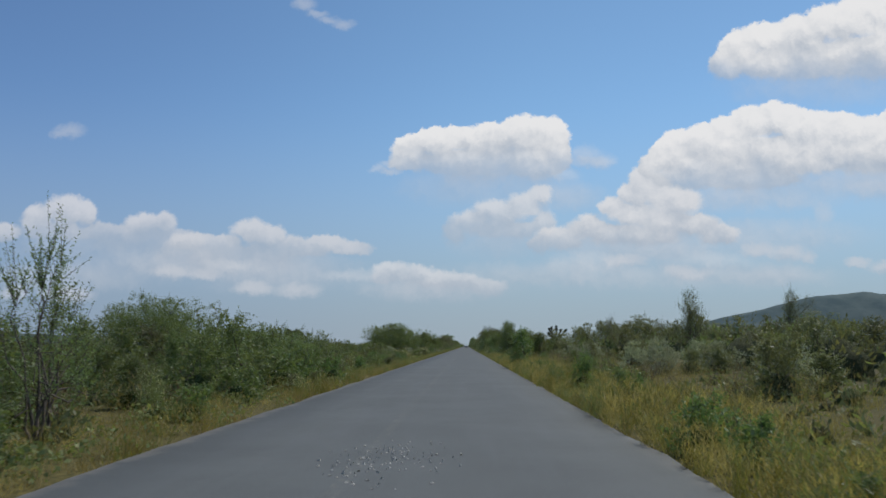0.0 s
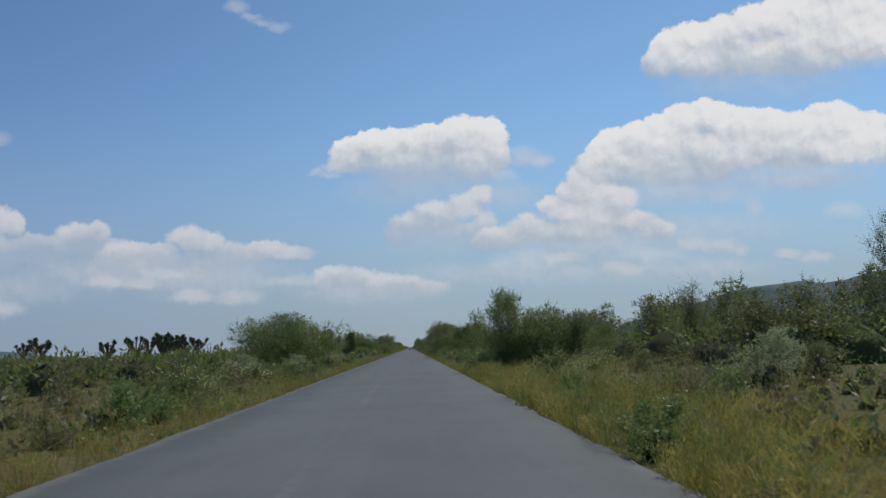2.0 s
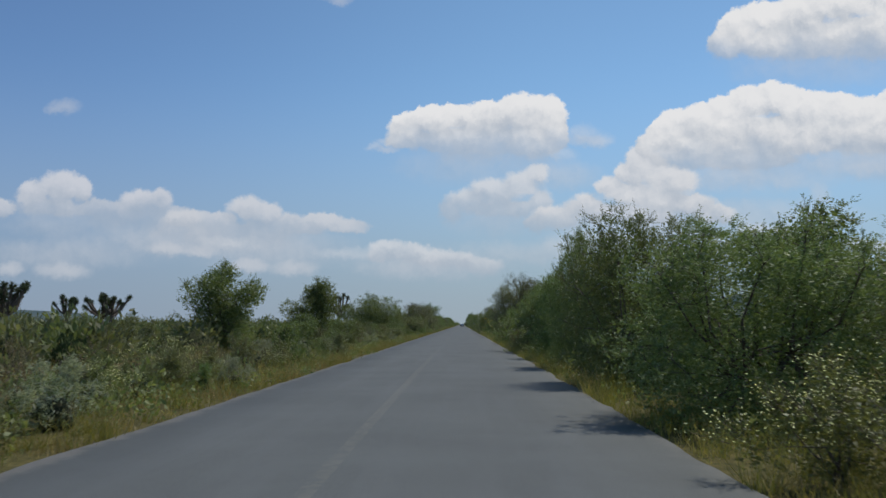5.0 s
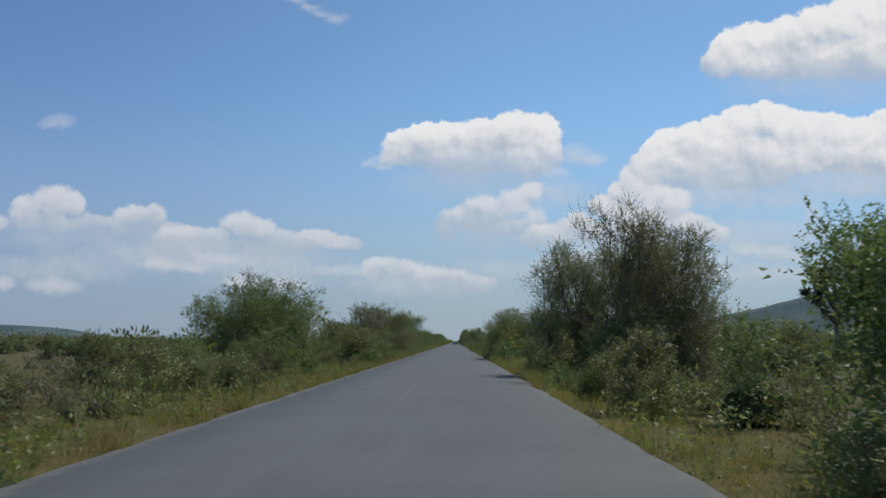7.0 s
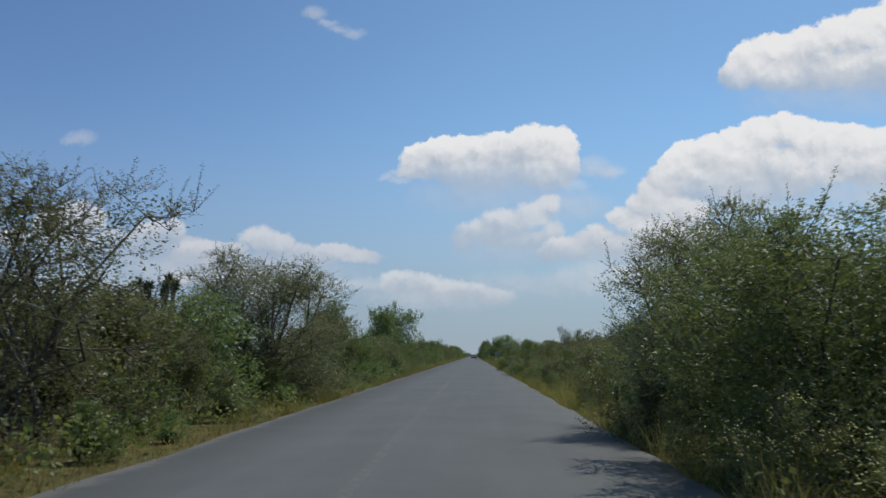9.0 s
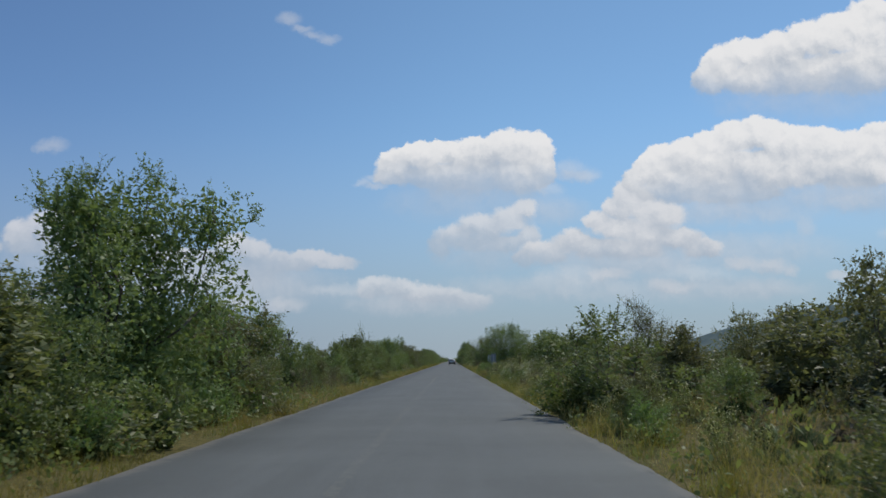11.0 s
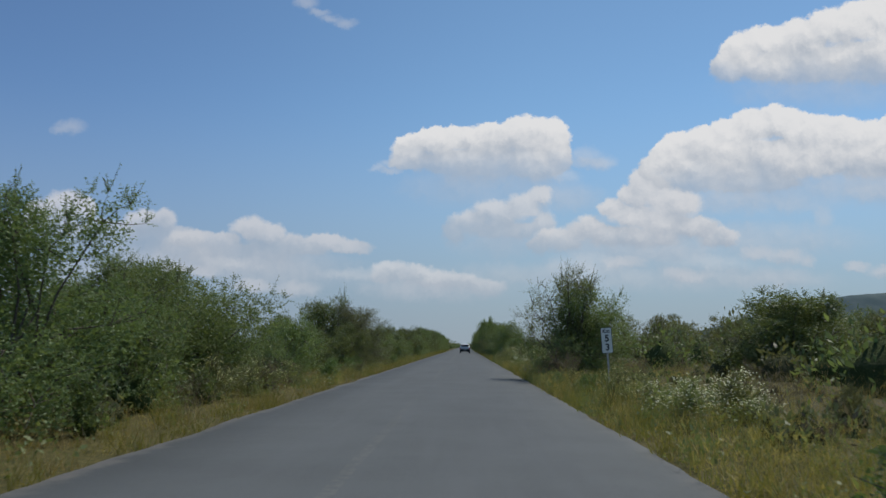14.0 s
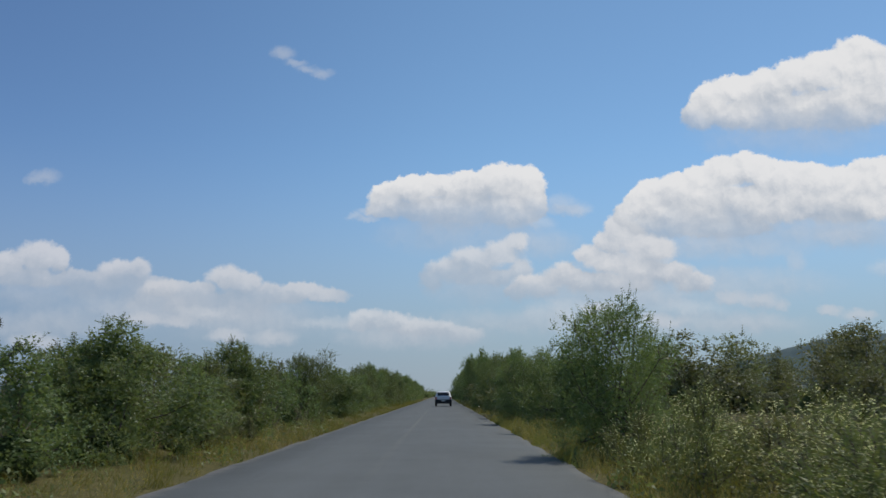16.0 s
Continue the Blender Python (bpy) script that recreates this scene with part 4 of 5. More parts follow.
many("flower", (4.2, 324.5, 1.7, 1.0), (5.4, 326, 1.8, 1.0), (6.4, 325, 1.8, 1.0), (4.0, 398.5, 1.5, 0.9), (5.0, 401, 1.9, 0.9), (4.1, 404, 1.6, 1.0), (5.6, 405.5, 1.9, 1.0), (6.8, 403, 1.8, 0.9), (4.3, 408.5, 1.7, 1.1), (5.4, 410, 1.8, 1.1), (4.2, 412.5, 1.6, 1.1), (5.2, 396.5, 1.7, 0.8), (6.4, 398, 1.6, 0.8))
many("flower", (4.4, 131.4, 1.8, 1.1), (5.4, 131, 2.0, 1.2), (6.5, 130.6, 2.0, 1.2), (4.6, 129.6, 1.6, 0.9), (7.6, 131.4, 2.0, 1.2))
many("flower", (-5.0, 71, 1.4, 1.0), (-5.6, 75, 1.6, 0.9), (-4.8, 109, 1.6, 0.8), (-5.6, 122, 1.8, 0.8), (-5.0, 138, 1.6, 0.7), (-6.2, 134, 1.8, 0.9), (-4.8, 196, 1.6, 0.9), (-5.6, 193, 1.8, 1.0), (-6.4, 52, 1.6, 0.8), (-5.8, 46, 1.5, 0.7), (-6.0, 144, 1.8, 0.9), (-5.2, 128, 1.6, 0.8), (-6.6, 100, 1.8, 0.9))
many("white", (4.2, 318, 1.5, 1.2), (5.4, 321, 1.7, 1.25), (4.4, 364, 1.7, 0.75), (5.4, 365, 1.9, 0.8), (-5.6, 83, 1.6, 0.9), (-6.6, 85, 1.7, 0.9))
many("silver", (9.5, 44, 2.0, 1.5), (11.5, 47, 2.4, 1.7), (13, 41, 2.2, 1.5), (8.5, 55, 1.8, 1.4), (15, 52, 2.4, 1.6), (10, 62, 2.0, 1.4), (-7.2, 137, 2.0, 1.2), (-6.4, 104, 1.8, 1.1), (-8, 94, 2, 1.2), (11, 349, 2.2, 1.7), (9, 36, 1.9, 1.3))
many("silver", (12, 30, 2.2, 1.5), (10.5, 25, 2.0, 1.3), (14, 36, 2.2, 1.6), (9.5, 70, 1.8, 1.3), (12.5, 76, 2.2, 1.5))
for i, (x, y, h) in enumerate([(3.7, 222.4, 1.9), (4.2, 223.3, 2.0), (4.7, 222.6, 1.75), (4.3, 224.6, 1.7), (3.85, 221.4, 1.3)]):
    sunflower(x, y, h, 700 + i)

many("shrub", (-5.9, 9.5, 2.4, 1.5), (-6.8, 13, 2.8, 1.7), (-7.6, 10, 3, 1.8), (-6.2, 24.5, 3.2, 2.2), (-5.7, 27.5, 2.6, 1.8), (-5.4, 30.5, 2.4, 1.6), (-6.5, 34, 3.0, 1.8), (-7.5, 29, 3.0, 2.0), (-5.8, 20.5, 2.4, 1.7), (-5.6, 38, 2.4, 1.3), (-9, 16, 3, 2.0), (-8, 20, 3, 1.8), (-10.5, 24, 3.2, 2.0))
many("olive", (5.6, 246.5, 2.4, 1.8), (6.2, 250, 2.8, 2.2), (7.5, 248, 3.0, 2.3), (5.4, 254, 2.2, 1.6), (6.0, 258, 2.6, 2.0), (7.2, 264, 2.8, 2.2))
many("shrub", (4.8, 206.2, 2.6, 2.1), (6.0, 202.0, 3.2, 2.4), (7.4, 202.6, 3.2, 2.4), (4.9, 381.6, 2.8, 1.9), (4.6, 239.5, 2.0, 1.6), (5.6, 239, 2.4, 1.9))
many("olive", (8.5, 116, 2.6, 1.9), (10.5, 113, 2.6, 1.7), (12.5, 112, 3.0, 1.9), (14, 106, 3.0, 1.9), (11.5, 118, 3.0, 2.1), (9.5, 104, 2.2, 1.3))
many("shrub", (5.2, 114.5, 2.2, 2.2), (6.6, 115.5, 2.4, 2.1), (4.7, 109.5, 1.2, 1.4), (7.8, 119, 2.6, 2.3))
many("dry", (3.95, 379, 1.5, 1.15), (4.3, 378, 1.4, 1.0), (3.9, 380.5, 1.3, 1.0))
many("shrub", (-9, 44, 3.0, 2.2), (-8.2, 47, 3.0, 2.0), (-10.5, 46, 3.4, 2.4), (-9.5, 50, 3.0, 2.0), (-12, 48, 3.4, 2.2), (-8.5, 54, 2.8, 1.7), (-10.5, 57, 3.0, 1.9))
many("shrub", (-5.9, 160, 2.4, 1.6), (-5.7, 204, 2.6, 1.8), (-6.0, 210, 3.0, 2.2), (-5.6, 322, 2.2, 1.6), (-5.8, 331, 2.6, 2.2), (-5.7, 336, 2.6, 2.3), (-5.6, 347, 2.4, 2.2), (-5.7, 357, 2.4, 2.0), (-5.6, 366, 2.4, 2.0), (-5.8, 380, 2.6, 2.2), (-5.8, 395, 2.4, 2.0), (-5.8, 409, 2.6, 2.2))
many("shrub", (-5.8, 413, 2.6, 2.0), (-5.7, 416.5, 2.4, 1.9), (-5.8, 422, 2.6, 2.2), (-5.6, 427, 2.4, 2.1), (-5.7, 436, 2.6, 2.3), (-8.5, 411, 3.4, 2.5), (-9.5, 416, 3.4, 2.6))
many("flower", (3.7, 333.5, 0.9, 0.95), (4.3, 333.4, 1.5, 1.15), (3.7, 327, 1.2, 0.9), (3.65, 329.5, 1.2, 1.0), (3.7, 331.6, 1.1, 1.05), (3.75, 406, 1.4, 1.1), (3.8, 410, 1.4, 1.2), (3.8, 401.5, 1.2, 0.9), (4.6, 406.6, 1.8, 1.3), (5.6, 408, 1.9, 1.35), (7.2, 409, 2.0, 1.3), (6.4, 412, 2.0, 1.3))
many("flower", (4.9, 413.5, 1.8, 1.3), (8.4, 406, 2.0, 1.2), (4.7, 333.8, 1.5, 1.35), (3.9, 330.2, 1.3, 0.9), (5.6, 335, 1.6, 1.5))

# leafy and flowering weeds that crowd the edges: y from, y to, x from, x to, least and greatest height, how many, kinds
edge = random.Random(17)
for y0, y1, x0, x1, h0, h1, count, kinds in ((0, 84, 3.35, 4.2, 0.35, 0.7, 20, ("weed",)), (100, 128, 3.5, 4.6, 0.6, 1.05, 16, ("weed", "flower")), (150, 200, 3.5, 4.3, 0.5, 1.1, 26, ("weed", "flower", "olive")), (207, 213, 3.5, 4.4, 0.6, 1.1, 4, ("weed", "olive", "flower")), (226, 238, 3.5, 4.6, 0.6, 1.2, 8, ("weed", "olive", "flower")), (244, 300, 3.4, 4.6, 0.5, 1.1, 30, ("weed", "flower", "olive", "shrub")), (300, 336, 3.35, 4.8, 0.5, 0.95, 30, ("flower", "flower", "white", "weed", "dry")),
                                           (340, 380, 3.4, 4.4, 0.4, 0.8, 12, ("weed", "flower")), (386, 414, 3.4, 4.8, 0.6, 1.0, 30, ("flower", "flower", "white")), (86, 100, 3.5, 4.6, 0.4, 0.9, 12, ("weed", "flower", "olive")), (5, 100, -5.2, -3.7, 0.35, 0.8, 34, ("weed", "flower", "olive")), (100, 216, -5.6, -3.8, 0.4, 0.9, 54, ("flower", "weed", "silver", "olive")), (216, 300, -4.8, -3.6, 0.4, 1.0, 64, ("weed", "weed", "olive", "shrub")), (300, 440, -5.4, -3.9, 0.35, 0.8, 36, ("weed", "dry", "olive"))):
    for i in range(count):
        h = edge.uniform(h0, h1)
        plant(edge.choice(kinds), edge.uniform(x0, x1), edge.uniform(y0, y1), h * edge.uniform(1.1, 1.6), h)

# scrub that fills in between: y from, y to, x from, x to, least and greatest height, how many
fill = random.Random(8)
SCRUB = [(0, 85, 8, 15, 0.8, 1.6, 22), (0, 125, 15, 27, 1.6, 3.4, 44), (88, 122, 7.2, 14, 0.7, 1.05, 24), (122, 134, 8, 14, 1.5, 2.4, 8), (112, 122, 5.2, 7.5, 1.0, 1.5, 4), (128, 200, 9, 17, 2, 3.2, 16), (146, 192, 4.4, 7, 1.4, 2.6, 22), (203, 245, 9, 20, 1.4, 2.8, 16)]
SCRUB += [(226, 233, 4.8, 7, 1.2, 2.0, 4), (246, 300, 4.3, 14, 1.1, 2.3, 44), (300, 335, 8.5, 18, 1.1, 2.1, 14), (345, 425, 13, 26, 1.8, 3.6, 34), (434, 560, 4.6, 7, 2, 3.0, 30), (425, 560, 8, 22, 2, 3.2, 18)]
SCRUB += [(8, 32, -9, -5.2, 0.9, 1.8, 16), (25, 115, -18, -8.5, 1.1, 1.9, 60), (118, 215, -18, -10, 1.2, 2.0, 40), (20, 230, -34, -17, 1.2, 1.8, 60), (168, 212, -8, -5.2, 0.9, 1.6, 18), (219, 300, -9, -4.4, 1.4, 2.6, 92), (296, 335, -14, -6, 1.2, 2.3, 20), (304, 326, -8, -5.2, 0.8, 1.6, 10)]
SCRUB += [(337, 424, -10.5, -6.4, 1.7, 2.6, 56), (424, 560, -9, -5.4, 1.8, 2.9, 32)]
SCRUB += [(400, 432, 18, 32, 2.8, 3.7, 14), (380, 402, 17, 28, 2.4, 3.2, 8), (250, 312, 9, 17, 2.2, 3.4, 20), (425, 500, 14, 34, 3.6, 5.2, 24), (395, 440, 20, 34, 2.4, 3.4, 14), (232, 300, 15, 30, 2.4, 3.6, 22), (85, 150, 16, 38, 3.2, 4.9, 36), (40, 85, 18, 36, 2.2, 3.4, 18)]
# low dead growth over the open strips
SCRUB += [(30, 115, -8.6, -4.8, 0.5, 1.0, 34), (118, 212, -9, -5.0, 0.5, 1.0, 26), (0, 85, 5.2, 9, 0.4, 0.8, 16), (345, 425, 7, 13, 0.4, 0.9, 24), (300, 330, 5.5, 9, 0.4, 0.9, 10)]
BEYOND = []
for y0, y1, x0, x1, h0, h1, count in SCRUB:
    if h1 > 1.05 and (x0 in (13, 15) or x0 == -18):
        BEYOND.append((y0, y1, x0, x1, h0, h1, count))
        continue
    for i in range(count):
        x, y, h = fill.uniform(x0, x1), fill.uniform(y0, y1), fill.uniform(h0, h1)
        kind = fill.choices(("shrub", "olive", "dry"), (5, 4, 2) if h1 > 1.05 else (1, 2, 7))[0] if abs(x) < 8.5 and y < 440 else "bush" if h1 > 1.05 else "dry"
        kind = "grove" if h > 2.9 and abs(x) > 8.5 else kind
        h *= 0.7 if kind == "dry" and h1 > 1.05 else 1
        plant(kind, x, y, h * fill.uniform(1.1, 1.7) * (0.85 if kind == "grove" else 1), h)


# ---- growth that nobody could count ----
def far_scrub(side, x0, x1, y0, y1, count, n, low, high, leaf, seed, heart=0.62):
    """Bushes beyond counting, each a ragged mound covered in leaf sprays."""
    rng = np.random.default_rng(seed)
    x = side * (x0 + (x1 - x0) * rng.uniform(0, 1, count) ** 1.2)
    y = rng.uniform(y0, y1, count)
    h = rng.uniform(low, high, count)
    wide = h * rng.uniform(0.6, 1.0, count)
    foot = np.stack([x, y, np.full(count, -0.12)], 1)
    d = unit(rng.normal(size=(count * n, 3)))
    d[:, 2] = np.abs(d[:, 2])
    r = rng.uniform(heart - 0.1, 1.08, count * n)[:, None]
    size3 = np.stack([wide, wide, h], 1)
    at = d * r * np.repeat(size3, n, 0) * 0.95 + np.repeat(foot, n, 0)
    size = rng.uniform(0.6, 1.3, count * n) * leaf
    leaves = leaf_quads(at, d + rng.normal(size=d.shape) * 0.7 + [0, 0, 0.5], size, size * 0.40, rng)
    seg, rings = 8, 4
    ang = np.arange(seg) * 2 * np.pi / seg
    el = np.linspace(0, np.pi / 2 * 0.97, rings)
    dome = np.stack([np.outer(np.cos(el), np.cos(ang)), np.outer(np.cos(el), np.sin(ang)), np.outer(np.sin(el), np.ones(seg))], -1).reshape(-1, 3)
    mound = dome[None] * size3[:, None] * heart * rng.uniform(0.85, 1.12, (count, len(dome), 1)) + foot[:, None]
    i, j = np.arange(seg), (np.arange(seg) + 1) % seg
    f = np.concatenate([np.stack([i + k * seg, j + k * seg, j + (k + 1) * seg, i + (k + 1) * seg], 1) for k in range(rings - 1)])
    f = (f[None] + (np.arange(count) * len(dome))[:, None, None]).reshape(-1, 4)
    return leaves, (mound.reshape(-1, 3), f)


for side, mat, mass, seed, label in ((1, OLIVE, OLIVE_MASS, 1, "olive desert scrub spreading to the hills"), (-1, OLIVE, OLIVE_MASS, 2, "olive desert scrub spreading over the plain"), (1, GREEN, GREEN_MASS, 3, "green desert scrub spreading to the hills"), (-1, GREEN, GREEN_MASS, 4, "green desert scrub spreading over the plain")):
    tall = 1.0 if side > 0 else 0.62
    bands = [far_scrub(side, 24, 50, -5, 560, 210, 74, 1.6 * tall, 3.8 * tall, 0.30, 900 + seed), far_scrub(side, 18, 46, -5, 560, 110, 60, 0.8, 1.5, 0.22, 910 + seed),
             far_scrub(side, 46, 160, -10, 800, 330, 36, 2.2 * tall, 4.8 * tall, 0.55, 920 + seed), far_scrub(side, 5.2, 60, 600, 1500, 150, 40, 2.2, 5.2, 0.8, 940 + seed)]
    bands += [far_scrub(side, min(abs(x0), abs(x1)), max(abs(x0), abs(x1)), y0, y1, count // 2, 260, h0, h1, 0.30, 1000 + seed * 10 + i) for i, (y0, y1, x0, x1, h0, h1, count) in enumerate(BEYOND) if x0 * side > 0]
    tagged(new("far_scrub", mesh_of("far_scrub", *join([b[0] for b in bands]), mat)), label, "scrub", kind="stuff")
    tagged(new("far_scrub", mesh_of("far_scrub_mass", *join([b[1] for b in bands]), mass)), label, "scrub", kind="stuff")


# knee-high growth that covers the soil: side, x from, x to, y from, y to, how many, least and greatest height
LOW = [(1, 5.4, 15, 0, 128, 430, 0.35, 0.85), (1, 8, 13, 200, 232, 70, 0.4, 0.9), (1, 5.0, 13, 232, 300, 210, 0.4, 0.9), (1, 5.2, 15, 300, 440, 440, 0.35, 0.8), (1, 6, 14, 440, 560, 90, 0.6, 1.2), (1, 5.0, 15, 128, 200, 260, 0.4, 0.9), (-1, 4.9, 16, 0, 215, 800, 0.35, 0.85), (-1, 4.8, 10, 215, 340, 280, 0.4, 0.9), (-1, 5.0, 10, 340, 560, 330, 0.5, 1.0),
       (-1, 4.5, 8, 0, 215, 460, 0.3, 0.75), (-1, 4.5, 7.5, 215, 340, 230, 0.35, 0.8), (1, 4.8, 10, 0, 128, 280, 0.3, 0.65), (1, 4.7, 8, 200, 212, 36, 0.35, 0.8), (1, 4.7, 8, 232, 300, 180, 0.35, 0.8), (1, 5.0, 8, 300, 440, 180, 0.3, 0.7)]
for pick, (mat, mass, part_of, label) in enumerate(((DRY, DRY_MASS, 0.14, "knee-high dry brown growth among the scrub"), (OLIVE, OLIVE_MASS, 0.34, "knee-high olive growth among the scrub"), (WEED, GREEN_MASS, 0.30, "knee-high green growth among the scrub"))):
    bands = [far_scrub(s, x0, x1, y0, y1, int(c * part_of), 36, h0, h1, 0.15, 970 + 20 * pick + i, 0.45) for i, (s, x0, x1, y0, y1, c, h0, h1) in enumerate(LOW)]
    tagged(new("low_scrub", mesh_of("low_scrub", *join([b[0] for b in bands]), mat)), label, "scrub", kind="stuff")
    tagged(new("low_scrub", mesh_of("low_scrub_mass", *join([b[1] for b in bands]), mass)), label, "scrub", kind="stuff")


def bank(strips, seed):
    """Thick tufts that stand right at the asphalt: x from, x to, y from, y to, tufts, least and greatest height."""
    rng = np.random.default_rng(seed)
    out = []
    for x0, x1, y0, y1, tufts, low, high, n in strips:
        tx = x0 + (x1 - x0) * rng.uniform(0, 1, tufts) ** 1.3
        ty = rng.uniform(y0, y1, tufts)
        th = rng.uniform(low, high, tufts) * (0.7 + 0.6 * np.sin(ty * 0.55 + 1.7 * np.sin(ty * 0.21)) ** 2) * np.clip(0.75 + np.abs(tx - x0) * 1.0, 0, 1)
        k = np.repeat(np.arange(tufts), n)
        d = rng.normal(size=(len(k), 3)) * [0.55, 0.55, 0.25] + [0, 0, 1.0]
        d[:, 2] = np.abs(d[:, 2])
        at = np.stack([tx[k], ty[k], np.full(len(k), -0.08)], 1) + rng.normal(size=(len(k), 3)) * np.stack([th[k] * 0.30, th[k] * 0.30, th[k] * 0], 1)
        at[:, 0] = np.maximum(at[:, 0], x0) if x0 > 0 else np.minimum(at[:, 0], x0)
        at[:, 2] += rng.uniform(0, 0.85, len(k)) * th[k]
        size = rng.uniform(0.10, 0.26, len(k)) * th[k] + 0.035
        out.append(leaf_tips(at, d, size, 0.006 + 0.022 * size, rng))
    return join(out)


NEAR_EDGE = [(3.04, 5.2, 0, 84, 900, 0.40, 0.64, 140, 0.9), (3.04, 4.9, 84, 132, 330, 0.3, 0.5, 80, 0.5), (3.04, 4.6, 132, 200, 300, 0.25, 0.5, 40, 0.4), (3.04, 5.2, 200, 300, 560, 0.3, 0.55, 50, 0.4), (3.04, 5.4, 300, 345, 360, 0.32, 0.6, 90, 0.4), (3.04, 5.4, 345, 400, 460, 0.32, 0.6, 90, 0.7), (3.04, 5.4, 400, 440, 260, 0.32, 0.6, 70, 0.5), (3.04, 4.6, 440, 560, 220, 0.3, 0.55, 24, 0.5)]
FAR_EDGE = [(-3.16, -4.9, 0, 60, 300, 0.2, 0.45, 60, 1.0), (-3.16, -4.9, 60, 215, 760, 0.18, 0.42, 50, 0.5), (-3.16, -4.8, 215, 300, 420, 0.18, 0.42, 50, 0.25), (-3.16, -5.4, 300, 440, 760, 0.2, 0.42, 50, 0.6), (-3.16, -5.0, 440, 560, 200, 0.3, 0.5, 24, 0.5)]
# of every strip's tufts some are golden, some leafy green, some olive
for mat, label, seed, gold, rest in ((GOLD, "thick golden-yellow grass at the road's edge", 31, 0.55, 0.0), (WEED, "green leafy tufts at the road's edge", 32, -0.35, 0.62), (GRASS, "olive-yellow grass at the road's edge", 33, 0.05, 0.36)):
    strips = [(*s[:4], int(s[4] * (gold * s[8] + rest)), *s[5:8]) for s in NEAR_EDGE + FAR_EDGE]
    tagged(new("verge_tufts", mesh_of("verge_tufts", *bank(strips, seed), mat)), label, "grass", kind="stuff")


def blades(x0, x1, y0, y1, count, low, high, seed, clump=0.5):
    """Grass: bent blades in tufts; x0 and x1 are the strip's edges."""
    rng = np.random.default_rng(seed)
    count = int(count * 0.9)
    tufts = max(1, count // 34)
    side = 1 if x1 > 0 else -1
    a, b = (x0, x1) if side > 0 else (-x1, -x0)
    tx = a + (b - a) * rng.uniform(0, 1, tufts) ** 1.6
    ty = rng.uniform(y0, y1, tufts)
    th = rng.uniform(low, high, tufts) * (0.75 + 0.5 * np.sin(ty * 0.9 + 1.3 * np.sin(ty * 0.23)) ** 2)
    k = rng.integers(0, tufts, count)
    x = side * np.maximum(tx[k] + rng.normal(size=count) * 0.13, a - 0.05)
    p = np.stack([x, ty[k] + rng.normal(size=count) * 0.13, np.full(count, -0.09)], 1)
    way = rng.normal(size=(count, 3)) * [0.38, 0.38, 0] + [0, 0, 1]
    L = th[k] * rng.uniform(0.5, 1.15, count)
    way = unit(way)
    side = unit(np.cross(way, rng.normal(size=(count, 3)))) * 0.0055
    v = np.stack([p - side, p + side, p + way * L[:, None]], 1).reshape(-1, 3)
    return v, np.arange(3 * count).reshape(count, 3)


dry_strips = [(4.9, 9.5, 213, 232, 330, 0.45, 0.75, 44), (4.8, 14, 128, 200, 260, 0.45, 0.8, 40), (5.0, 14, 0, 130, 620, 0.5, 0.85, 44), (4.8, 13, 200, 300, 320, 0.5, 0.9, 44), (5.0, 14, 300, 440, 520, 0.45, 0.8, 44), (-4.7, -14, 0, 215, 720, 0.45, 0.8, 40), (-4.7, -9, 215, 440, 320, 0.4, 0.7, 40)]
tagged(new("dry_grass", mesh_of("dry_grass", *bank(dry_strips, 34), STRAW)), "tall dry straw-coloured grass between the shrubs", "grass", kind="stuff")


def grass(label, mat, *strips):
    tagged(new("verge_grass", mesh_of("verge_grass", *join([blades(*s) for s in strips]), mat)), label, "grass", kind="stuff")


grass("yellow-green grass along the road's edge", GRASS, (3.1, 5.6, 0, 140, 26000, 0.3, 0.6, 1), (3.1, 4.6, 140, 300, 12000, 0.2, 0.5, 2), (3.1, 6.0, 300, 440, 22000, 0.3, 0.6, 3), (3.1, 4.6, 440, 560, 6000, 0.3, 0.5, 4))
grass("dry straw-coloured grass along the road's edge", STRAW, (3.4, 11.0, 0, 130, 36000, 0.3, 0.65, 5), (3.2, 9.0, 200, 300, 18000, 0.3, 0.7, 6), (3.3, 13.0, 300, 440, 40000, 0.3, 0.65, 7), (3.1, 4.5, 130, 200, 4000, 0.2, 0.4, 8))
grass("green and yellow grass along the far verge", GRASS, (-5.0, -3.1, 0, 215, 24000, 0.2, 0.5, 9), (-4.8, -3.1, 215, 340, 9000, 0.2, 0.4, 10), (-5.6, -3.1, 340, 560, 20000, 0.25, 0.5, 11))
grass("dry straw-coloured grass along the far verge", STRAW, (-12.0, -3.2, 0, 215, 40000, 0.25, 0.6, 12), (-9.0, -3.2, 215, 440, 24000, 0.2, 0.45, 13))


def herbs(strips, seed):
    rng = np.random.default_rng(seed)
    out = []
    for x0, x1, y0, y1, count, high in strips:
        tufts = count // 30
        tx, ty, th = rng.uniform(x0, x1, tufts), rng.uniform(y0, y1, tufts), rng.uniform(0.3, 1.0, tufts) * high
        k = rng.integers(0, tufts, count)
        p = np.stack([tx[k] + rng.normal(size=count) * 0.16, ty[k] + rng.normal(size=count) * 0.16, -0.06 + rng.uniform(0.03, 1, count) * th[k]], 1)
        s = rng.uniform(0.05, 0.11, count)
        out.append(leaf_quads(p, rng.normal(size=(count, 3)) + [0, 0, 0.3], s, s * 0.55, rng))
    return join(out)


